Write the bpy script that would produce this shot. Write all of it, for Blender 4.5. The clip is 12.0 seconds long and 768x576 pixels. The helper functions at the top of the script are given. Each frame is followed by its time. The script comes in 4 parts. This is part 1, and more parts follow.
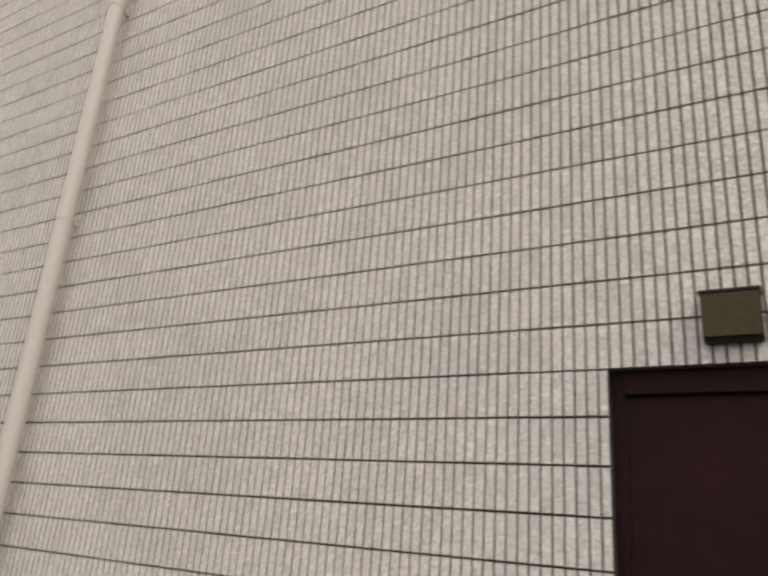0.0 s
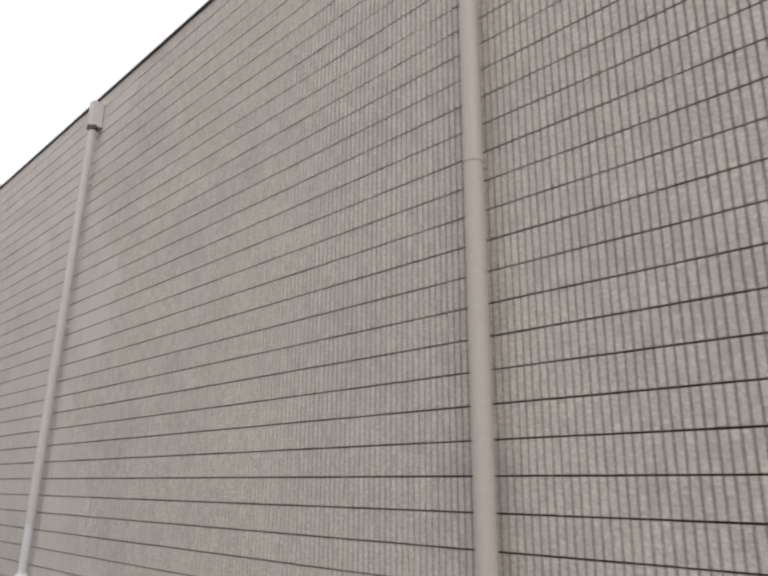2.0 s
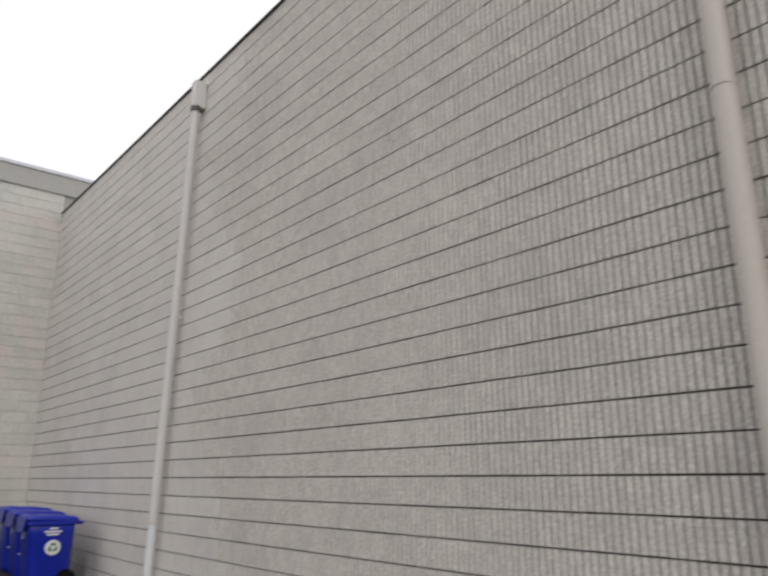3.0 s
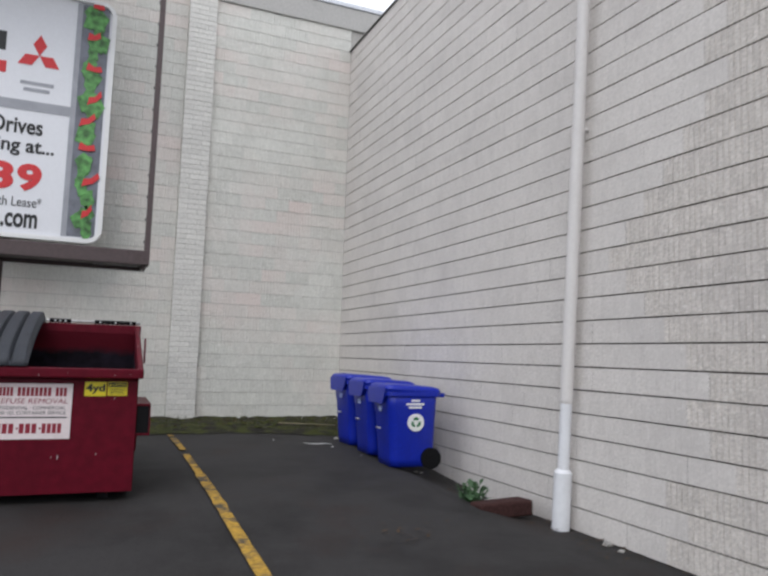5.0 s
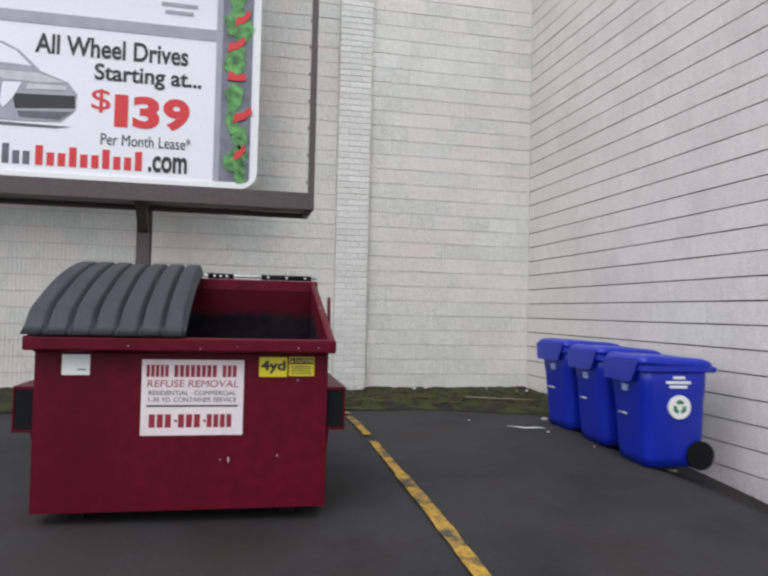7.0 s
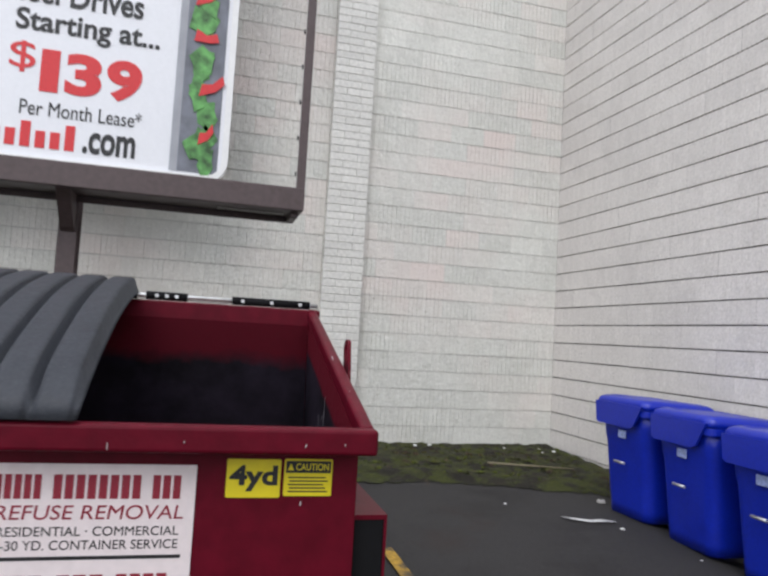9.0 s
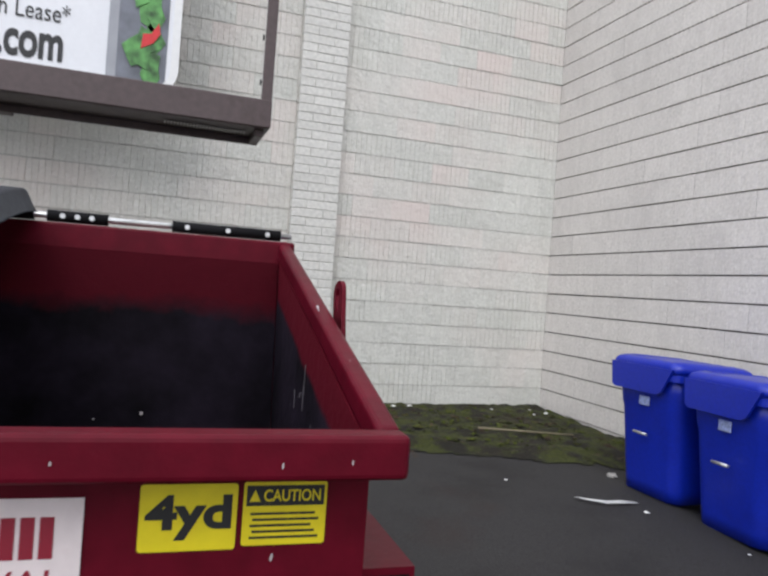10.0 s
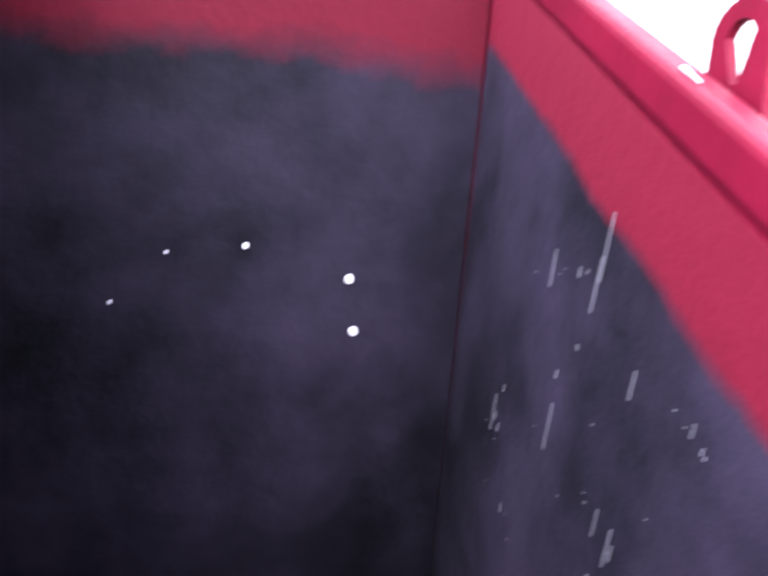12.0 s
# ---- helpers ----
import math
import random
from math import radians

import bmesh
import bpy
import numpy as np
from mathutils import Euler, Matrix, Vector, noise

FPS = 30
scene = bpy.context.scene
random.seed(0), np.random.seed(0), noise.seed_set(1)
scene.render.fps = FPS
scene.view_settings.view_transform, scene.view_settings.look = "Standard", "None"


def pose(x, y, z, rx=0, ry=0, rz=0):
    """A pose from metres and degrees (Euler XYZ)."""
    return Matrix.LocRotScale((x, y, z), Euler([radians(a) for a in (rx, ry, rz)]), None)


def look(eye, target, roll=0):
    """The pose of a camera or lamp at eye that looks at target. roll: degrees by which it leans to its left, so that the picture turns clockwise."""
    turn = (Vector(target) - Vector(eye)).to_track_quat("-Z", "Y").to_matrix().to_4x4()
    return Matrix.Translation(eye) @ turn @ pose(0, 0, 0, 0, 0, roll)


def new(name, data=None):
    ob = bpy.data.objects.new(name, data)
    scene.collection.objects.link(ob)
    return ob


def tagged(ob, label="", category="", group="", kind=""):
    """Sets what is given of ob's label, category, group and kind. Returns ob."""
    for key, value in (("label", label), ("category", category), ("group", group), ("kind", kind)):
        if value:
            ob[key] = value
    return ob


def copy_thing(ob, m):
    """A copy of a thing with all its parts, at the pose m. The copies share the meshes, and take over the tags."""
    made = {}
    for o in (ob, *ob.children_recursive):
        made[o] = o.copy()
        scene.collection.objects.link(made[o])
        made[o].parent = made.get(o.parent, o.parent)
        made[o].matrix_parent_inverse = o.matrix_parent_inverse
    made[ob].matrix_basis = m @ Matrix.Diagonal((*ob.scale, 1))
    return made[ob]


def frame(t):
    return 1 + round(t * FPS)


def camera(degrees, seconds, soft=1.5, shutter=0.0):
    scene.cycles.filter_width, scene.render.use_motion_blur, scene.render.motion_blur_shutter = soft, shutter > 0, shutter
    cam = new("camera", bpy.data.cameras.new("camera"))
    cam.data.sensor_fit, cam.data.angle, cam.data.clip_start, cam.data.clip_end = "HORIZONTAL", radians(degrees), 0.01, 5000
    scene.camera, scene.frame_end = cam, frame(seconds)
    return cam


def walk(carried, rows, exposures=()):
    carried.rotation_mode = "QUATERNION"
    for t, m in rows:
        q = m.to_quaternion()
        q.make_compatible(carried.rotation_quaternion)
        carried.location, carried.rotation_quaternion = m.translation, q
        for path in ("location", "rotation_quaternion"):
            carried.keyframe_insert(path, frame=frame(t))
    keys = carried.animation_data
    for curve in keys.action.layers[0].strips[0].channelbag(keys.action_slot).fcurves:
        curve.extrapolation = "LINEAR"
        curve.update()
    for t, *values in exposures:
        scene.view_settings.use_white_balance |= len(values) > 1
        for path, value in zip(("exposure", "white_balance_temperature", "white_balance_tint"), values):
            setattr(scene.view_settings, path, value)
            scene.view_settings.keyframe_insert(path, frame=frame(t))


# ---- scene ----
cam = camera(58.2, 12.0, soft=2.5, shutter=0.4)
PATH = [
    (0, (-2.983, -17.88, 1.528), (-1.37, -16.894, 2.179), 4.5),
    (0.2, (-3.065, -17.61, 1.472), (-1.441, -16.643, 2.127), 6.5),
    (0.5, (-3.065, -17.421, 1.492), (-1.525, -16.318, 2.132), 8.3),
    (1, (-3.302, -16.855, 1.562), (-1.791, -15.793, 2.33), 6.2),
    (1.5, (-3.323, -16.317, 1.604), (-1.897, -15.046, 2.196), 3.0),
    (2, (-3.328, -15.674, 1.576), (-1.973, -14.309, 2.124), 0.3),
    (2.5, (-3.451, -15.115, 1.606), (-2.099, -13.787, 2.246), -0.0),
    (3, (-3.473, -14.529, 1.615), (-2.236, -13.049, 2.146), -0.2),
    (3.5, (-3.602, -14.075, 1.605), (-2.604, -12.435, 2.165), 0.6),
    (3.7, (-3.687, -13.601, 1.45), (-2.841, -11.866, 1.974), 1.9),
    (5.3, (-4.039, -11.012, 1.453), (-3.282, -9.167, 1.606), 1.5),
    (5.5, (-4.022, -10.845, 1.418), (-3.315, -8.979, 1.552), 1.6),
    (6, (-4.119, -10.237, 1.406), (-3.488, -8.342, 1.491), 1.5),
    (6.5, (-4.202, -9.774, 1.475), (-3.593, -7.87, 1.515), 1.3),
    (7, (-4.174, -9.331, 1.465), (-3.748, -7.378, 1.534), 1.3),
    (7.2, (-4.192, -9.133, 1.486), (-3.785, -7.177, 1.571), 1.5),
    (8.8, (-4.155, -7.531, 1.551), (-3.649, -5.604, 1.724), 3.3),
    (9, (-4.147, -7.374, 1.575), (-3.619, -5.45, 1.717), 3.3),
    (9.5, (-4.066, -6.876, 1.556), (-3.462, -4.971, 1.634), 3.5),
    (10, (-4.021, -6.450, 1.540), (-3.382, -4.555, 1.546), 4.1),
    (10.5, (-3.967, -6.095, 1.563), (-3.238, -4.234, 1.479), 3.9),
    (11, (-3.885, -5.751, 1.534), (-3.162, -3.902, 1.292), 4.4),
    (11.5, (-3.903, -5.406, 1.504), (-3.291, -3.566, 1.015), 6.3),
    (12, (-4.012, -5.299, 1.495), (-3.631, -3.471, 0.78), 6.3),
]
LOOKS = ((0.0, 0.38, 7200, 12), (0.7, 0.48, 7200, 12), (1.5, 0.15, 6950, 12), (2.5, 0.0, 6850, 11), (3.5, 0.0, 6600, 10), (5.5, 0.52, 6250, 11),
         (7.0, 0.66, 6250, 11), (9.5, 0.75, 6300, 11), (10.5, 0.92, 6250, 11), (11.0, 1.20, 6250, 12), (11.5, 1.98, 6000, 14), (12.0, 3.75, 5500, 19))
walk(cam, [(t, look(eye, target, roll)) for t, eye, target, roll in PATH], LOOKS)

# ---- world, sun, exposure ----
world = bpy.data.worlds.new("overcast_sky")
scene.world = world
world.use_nodes = True
wn = world.node_tree
sky = wn.nodes.new("ShaderNodeTexSky")
sky.sky_type = "NISHITA"
sky.sun_disc = False
sky.sun_elevation = radians(48)
sky.sun_rotation = radians(215)
cloud = wn.nodes.new("ShaderNodeMix")
cloud.data_type = "RGBA"
cloud.inputs[0].default_value = 0.86
cloud.inputs[7].default_value = (10.3, 10.4, 10.7, 1)
wn.links.new(sky.outputs[0], cloud.inputs[6])
bg = wn.nodes["Background"]
bg.inputs[1].default_value = 0.11
wn.links.new(cloud.outputs[2], bg.inputs[0])
sun = new("sun", bpy.data.lights.new("sun", "SUN"))
sun.data.energy, sun.data.angle, sun.data.color = 0.55, radians(25), (1.0, 0.97, 0.93)
sun.matrix_world = look((-8, -14, 16), (0, 0, 0))


# ---- materials ----
def node(nt, kind, **values):
    n = nt.nodes.new(kind)
    for k, v in values.items():
        n.inputs[k].default_value = v
    return n


def mix(nt, fac, a, b, blend="MIX"):
    m = nt.nodes.new("ShaderNodeMix")
    m.data_type, m.blend_type = "RGBA", blend
    for socket, value in ((m.inputs[0], fac), (m.inputs[6], a), (m.inputs[7], b)):
        if isinstance(value, bpy.types.NodeSocket):
            nt.links.new(value, socket)
        else:
            socket.default_value = value if isinstance(value, (int, float)) else (*value, 1)
    return m.outputs[2]


def ramp(nt, value, lo, hi):
    r = nt.nodes.new("ShaderNodeMapRange")
    r.inputs[1].default_value, r.inputs[2].default_value = lo, hi
    nt.links.new(value, r.inputs[0])
    return r.outputs[0]


def surface(name, colour, rough=0.6, metal=0.0, grain=30.0, vary=0.12, stain=None, stain_scale=1.2, stain_lo=0.55,
            stain_hi=0.75, bump=0.15, bump_scale=60.0, per="", per_vary=0.2, spec=0.5, streak=False, distance=0.004,
            ribs=None, fleck=None, lumps=0.0, tint=None, tint_at=(0.6, 1.0), stain2=None, stain2_scale=0.4):
    """A worn surface: base colour, fine grain, larger stains, relief; per: tint each object or each island a little."""
    mat = bpy.data.materials.new(name)
    mat.use_nodes = True
    nt = mat.node_tree
    b = nt.nodes["Principled BSDF"]
    geo = nt.nodes.new("ShaderNodeNewGeometry")
    pos = geo.outputs["Position"]
    fine = node(nt, "ShaderNodeTexNoise", Scale=grain, Detail=4.0)
    nt.links.new(pos, fine.inputs["Vector"])
    c = mix(nt, ramp(nt, fine.outputs["Fac"], 0.3, 0.7), [v * (1 - vary) for v in colour], [min(1, v * (1 + vary)) for v in colour])
    if stain:
        big = node(nt, "ShaderNodeTexNoise", Scale=stain_scale, Detail=5.0, Roughness=0.65)
        if streak:
            mp = nt.nodes.new("ShaderNodeMapping")
            mp.inputs["Scale"].default_value = (1, 1, 0.25)
            nt.links.new(pos, mp.inputs["Vector"])
            nt.links.new(mp.outputs[0], big.inputs["Vector"])
        else:
            nt.links.new(pos, big.inputs["Vector"])
        c = mix(nt, ramp(nt, big.outputs["Fac"], stain_lo, stain_hi), c, stain)
    if stain2:
        wide = node(nt, "ShaderNodeTexNoise", Scale=stain2_scale, Detail=6.0, Roughness=0.7)
        nt.links.new(pos, wide.inputs["Vector"])
        c = mix(nt, ramp(nt, wide.outputs["Fac"], 0.52, 0.72), c, stain2)
    if ribs:
        # each rib of each course has its own paint thickness: one value a cell of pitch x part of a course
        cell = nt.nodes.new("ShaderNodeVectorMath")
        cell.operation = "MULTIPLY"
        cell.inputs[1].default_value = ribs[0]
        nt.links.new(pos, cell.inputs[0])
        snap = nt.nodes.new("ShaderNodeVectorMath")
        snap.operation = "FLOOR"
        nt.links.new(cell.outputs[0], snap.inputs[0])
        white = nt.nodes.new("ShaderNodeTexWhiteNoise")
        nt.links.new(snap.outputs[0], white.inputs["Vector"])
        shade = nt.nodes.new("ShaderNodeMapRange")
        shade.inputs[3].default_value, shade.inputs[4].default_value = 1 - ribs[1], 1 + ribs[1]
        nt.links.new(white.outputs["Value"], shade.inputs[0])
        hv = node(nt, "ShaderNodeHueSaturation")
        nt.links.new(shade.outputs[0], hv.inputs["Value"])
        nt.links.new(c, hv.inputs["Color"])
        c = hv.outputs[0]
    if fleck:
        spots = node(nt, "ShaderNodeTexNoise", Scale=fleck[1], Detail=2.0, Roughness=0.6)
        nt.links.new(pos, spots.inputs["Vector"])
        c = mix(nt, ramp(nt, spots.outputs["Fac"], fleck[2], fleck[2] + 0.08), c, fleck[0])
    if per:
        if per == "object":
            rnd = nt.nodes.new("ShaderNodeObjectInfo").outputs["Random"]
        else:
            rnd = geo.outputs["Random Per Island"]
        if tint:
            area = node(nt, "ShaderNodeTexNoise", Scale=0.55, Detail=3.0)
            nt.links.new(pos, area.inputs["Vector"])
            both = nt.nodes.new("ShaderNodeMath")
            both.operation = "MULTIPLY"
            nt.links.new(ramp(nt, rnd, *tint_at), both.inputs[0])
            nt.links.new(ramp(nt, area.outputs["Fac"], 0.40, 0.60), both.inputs[1])
            c = mix(nt, both.outputs[0], c, tint)
        hsv = node(nt, "ShaderNodeHueSaturation")
        m = nt.nodes.new("ShaderNodeMapRange")
        m.inputs[3].default_value, m.inputs[4].default_value = 1 - per_vary, 1 + per_vary
        nt.links.new(rnd, m.inputs[0])
        nt.links.new(m.outputs[0], hsv.inputs["Value"])
        nt.links.new(c, hsv.inputs["Color"])
        c = hsv.outputs[0]
    nt.links.new(c, b.inputs["Base Color"])
    b.inputs["Roughness"].default_value = rough
    b.inputs["Metallic"].default_value = metal
    b.inputs["Specular IOR Level"].default_value = spec
    if bump:
        rel = node(nt, "ShaderNodeTexNoise", Scale=bump_scale, Detail=3.0)
        nt.links.new(pos, rel.inputs["Vector"])
        bp = node(nt, "ShaderNodeBump", Strength=bump, Distance=distance)
        nt.links.new(rel.outputs["Fac"], bp.inputs["Height"])
        if lumps:
            big_rel = node(nt, "ShaderNodeTexNoise", Scale=14.0, Detail=4.0, Roughness=0.65)
            nt.links.new(pos, big_rel.inputs["Vector"])
            bp2 = node(nt, "ShaderNodeBump", Strength=1.0, Distance=lumps)
            nt.links.new(big_rel.outputs["Fac"], bp2.inputs["Height"])
            nt.links.new(bp2.outputs[0], bp.inputs["Normal"])
        nt.links.new(bp.outputs[0], b.inputs["Normal"])
    return mat


BLOCK = (0.62, 0.58, 0.535)
side_kw = dict(rough=0.85, ribs=((1.0, 19.685, 13.0), 0.07), fleck=((0.74, 0.71, 0.67), 34, 0.60), lumps=0.010, grain=50, vary=0.20, stain=(0.53, 0.495, 0.47), stain_scale=0.8, stain_lo=0.5, stain_hi=0.8,
               bump=0.9, bump_scale=75, per_vary=0.03, distance=0.008, spec=0.25)
m_side = surface("painted_block_pieces", BLOCK, per="object", **side_kw)
m_side_far = surface("painted_block_rest", BLOCK, per="island", **side_kw)
# tone set a little lighter than BLOCK where the ribs are filled
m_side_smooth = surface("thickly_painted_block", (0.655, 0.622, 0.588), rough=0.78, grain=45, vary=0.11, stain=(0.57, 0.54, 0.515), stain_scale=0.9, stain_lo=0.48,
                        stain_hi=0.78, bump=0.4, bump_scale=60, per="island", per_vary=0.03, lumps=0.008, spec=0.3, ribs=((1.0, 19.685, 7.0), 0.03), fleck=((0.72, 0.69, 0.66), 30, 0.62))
back_kw = dict(rough=0.8, grain=40, vary=0.09, stain=(0.60, 0.60, 0.55), stain_scale=1.6, stain_lo=0.48, stain_hi=0.70,
               bump=0.6, bump_scale=70, per_vary=0.05, distance=0.006, spec=0.3, ribs=((19.685, 1.0, 9.0), 0.035), lumps=0.016,
               tint=(0.665, 0.585, 0.545), tint_at=(0.1, 1.1), fleck=((0.72, 0.71, 0.67), 22, 0.60))
m_back = surface("cream_block_pieces", (0.650, 0.648, 0.60), per="object", **back_kw)
m_back_far = surface("cream_block_rest", (0.650, 0.648, 0.60), per="island", **back_kw)
m_mortar = surface("dark_mortar", (0.075, 0.062, 0.055), rough=0.95, bump=0.4)
m_mortar_pale = surface("painted_mortar", (0.40, 0.385, 0.36), rough=0.95, bump=0.4)
m_mortar_white = surface("white_painted_mortar", (0.52, 0.51, 0.48), rough=0.9, bump=0.4)
m_brick_white = surface("white_painted_brick", (0.66, 0.65, 0.61), rough=0.75, per="object", per_vary=0.06, bump=0.3)
m_fascia = surface("grey_fascia", (0.42, 0.41, 0.39), rough=0.6, stain=(0.34, 0.33, 0.31))
m_flash = surface("pale_metal_flashing", (0.62, 0.64, 0.68), rough=0.45, metal=0.3, bump=0.05)
m_coping = surface("dark_metal_coping", (0.10, 0.095, 0.09), rough=0.5, metal=0.4, bump=0.05)
m_pipe = surface("painted_drainpipe", (0.58, 0.53, 0.48), rough=0.5, vary=0.03, stain=(0.53, 0.485, 0.44), stain_scale=3, bump=0.08, streak=True)
m_pipe_pale = surface("pale_painted_drainpipe", (0.68, 0.655, 0.635), rough=0.5, vary=0.03, stain=(0.60, 0.575, 0.55), stain_scale=3, bump=0.08, streak=True)
m_pipe_white = surface("white_pvc", (0.75, 0.76, 0.78), rough=0.4, vary=0.03, stain=(0.66, 0.66, 0.66), stain_scale=4, bump=0.05, streak=True)
m_asphalt = surface("worn_asphalt", (0.031, 0.0293, 0.0293), rough=0.8, spec=0.3, fleck=((0.085, 0.080, 0.075), 95, 0.66),
                    stain2=(0.030, 0.019, 0.016), stain2_scale=0.55, grain=120, vary=0.45, stain=(0.013, 0.012, 0.012),
                    stain_scale=0.7, stain_lo=0.46, stain_hi=0.66, bump=0.8, bump_scale=160, distance=0.005)
m_yellow = surface("worn_yellow_paint", (0.40, 0.235, 0.025), rough=0.75, grain=30, vary=0.35, stain=(0.060, 0.048, 0.034),
                   stain_scale=6, stain_lo=0.47, stain_hi=0.62, bump=0.5)
m_moss = surface("moss", (0.042, 0.050, 0.003), rough=0.95, grain=55, vary=0.55, stain=(0.012, 0.010, 0.005), stain_scale=4.5,
                 stain_lo=0.43, stain_hi=0.57, stain2=(0.030, 0.020, 0.010), stain2_scale=1.9, fleck=((0.075, 0.085, 0.012), 26, 0.64),
                 bump=1.0, bump_scale=120, distance=0.016, lumps=0.03)
m_tuft = surface("moss_cushion", (0.042, 0.052, 0.003), rough=0.95, per="island", per_vary=0.55, grain=90, vary=0.6, stain=(0.030, 0.018, 0.008),
                 stain_scale=6, stain_lo=0.48, stain_hi=0.60, bump=1.0, bump_scale=200, distance=0.008)
m_red = surface("maroon_enamel", (0.098, 0.0032, 0.012), rough=0.42, grain=14, vary=0.16, stain=(0.070, 0.0024, 0.009), stain_scale=2.0,
                stain_lo=0.50, stain_hi=0.75, bump=0.08, bump_scale=25, spec=0.13, streak=True, lumps=0.0015)


def black_below(name, normal, level, soft):
    """Enamel that turns mottled black below a ragged line: normal . place < level in the dumpster's own axes."""
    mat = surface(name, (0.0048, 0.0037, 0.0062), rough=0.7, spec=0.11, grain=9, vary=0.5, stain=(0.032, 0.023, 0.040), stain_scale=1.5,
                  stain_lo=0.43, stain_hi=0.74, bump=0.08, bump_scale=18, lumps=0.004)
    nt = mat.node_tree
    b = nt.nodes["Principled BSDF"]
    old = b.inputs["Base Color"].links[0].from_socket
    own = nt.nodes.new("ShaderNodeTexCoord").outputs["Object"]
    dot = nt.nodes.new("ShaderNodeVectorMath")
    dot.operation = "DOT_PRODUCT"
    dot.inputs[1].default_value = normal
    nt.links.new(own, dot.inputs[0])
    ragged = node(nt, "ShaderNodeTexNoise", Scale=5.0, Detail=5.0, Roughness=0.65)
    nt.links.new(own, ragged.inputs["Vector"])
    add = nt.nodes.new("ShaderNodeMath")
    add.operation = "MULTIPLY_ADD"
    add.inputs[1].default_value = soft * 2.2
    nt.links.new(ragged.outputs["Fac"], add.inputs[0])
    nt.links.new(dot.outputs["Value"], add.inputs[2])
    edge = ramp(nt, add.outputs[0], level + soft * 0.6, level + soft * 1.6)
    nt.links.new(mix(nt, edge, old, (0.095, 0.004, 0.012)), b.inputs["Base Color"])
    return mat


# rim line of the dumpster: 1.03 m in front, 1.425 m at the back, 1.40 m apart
m_inside = black_below("mottled_black_steel", (0, 0, 1), 5.0, 0.02)
m_inside_back = black_below("black_to_red_back_steel", (0, 0, 1), 1.185, 0.07)
m_inside_side = black_below("black_to_red_side_steel", (0, -0.282, 1), 1.03 - 0.175, 0.022)
m_lid = surface("grey_plastic_lid", (0.078, 0.085, 0.102), rough=0.48, grain=70, vary=0.15, stain=(0.045, 0.049, 0.060), stain_scale=3.5, bump=0.3, lumps=0.004,
                fleck=((0.16, 0.17, 0.18), 70, 0.70))
# rubber parts, and the painted shade in the open fork pockets
m_black = surface("black_rubber_and_shade", (0.005, 0.005, 0.006), rough=0.8, spec=0.2, bump=0.15)
m_steel = surface("scraped_bare_steel", (0.6, 0.6, 0.6), rough=0.35, metal=0.8, bump=0.1)
m_chip = surface("bare_primer", (0.44, 0.40, 0.40), rough=0.6, bump=0.1)
m_blue = surface("blue_polyethylene", (0.005, 0.020, 0.36), rough=0.34, grain=50, vary=0.1, stain=(0.004, 0.014, 0.27), stain_scale=3, bump=0.12)
m_scratch = surface("dull_scratch", (0.11, 0.10, 0.115), rough=0.6, bump=0)
m_white = surface("white_vinyl", (0.78, 0.78, 0.77), rough=0.45, vary=0.03, bump=0.02)
m_pale = surface("pale_pink_vinyl", (0.74, 0.66, 0.66), rough=0.4, vary=0.04, stain=(0.64, 0.54, 0.54), stain_scale=6, bump=0.02)
m_decal = surface("yellow_vinyl", (0.72, 0.60, 0.012), rough=0.4, vary=0.05, bump=0.02)
m_ink = surface("black_ink", (0.015, 0.015, 0.016), rough=0.5, vary=0.02, bump=0)
m_ink_red = surface("dark_red_ink", (0.25, 0.012, 0.03), rough=0.5, vary=0.02, bump=0)
m_bill = surface("printed_white_sheet", (0.76, 0.77, 0.80), rough=0.5, vary=0.02, bump=0.03)
m_bill_grey = surface("printed_grey_band", (0.33, 0.34, 0.37), rough=0.5, vary=0.08, grain=6, bump=0.03)
m_bill_silver = surface("printed_silver", (0.52, 0.53, 0.54), rough=0.5, vary=0.15, grain=7, bump=0.03)
m_bill_slate = surface("printed_pale_slate", (0.15, 0.16, 0.19), rough=0.5, vary=0.35, grain=5, bump=0.03)
m_bill_dark = surface("printed_slate", (0.10, 0.11, 0.13), rough=0.5, vary=0.15, grain=6, bump=0.03)
m_bill_red = surface("printed_red", (0.60, 0.025, 0.03), rough=0.5, vary=0.05, bump=0.02)
m_bill_green = surface("printed_green", (0.085, 0.25, 0.065), rough=0.5, vary=0.7, grain=12, bump=0.02)
m_maroon = surface("printed_maroon", (0.20, 0.02, 0.03), rough=0.5, vary=0.05, bump=0.02)
m_frame = surface("brown_painted_steel", (0.075, 0.052, 0.052), rough=0.55, stain=(0.05, 0.032, 0.03), stain_scale=5, bump=0.15)
m_door = surface("maroon_steel_door", (0.018, 0.0045, 0.006), rough=0.6, spec=0.12, stain=(0.030, 0.007, 0.007), stain_scale=3, vary=0.08, grain=8, bump=0.06)
m_lamp = surface("bronze_lamp_housing", (0.020, 0.018, 0.013), rough=0.5, spec=0.2, bump=0.08)
m_lens = surface("ribbed_lamp_lens", (0.055, 0.047, 0.022), rough=0.4, spec=0.15, bump=0.2, bump_scale=40)
m_leaf = surface("weed_leaf", (0.040, 0.095, 0.035), rough=0.6, grain=30, vary=0.3, bump=0.1)
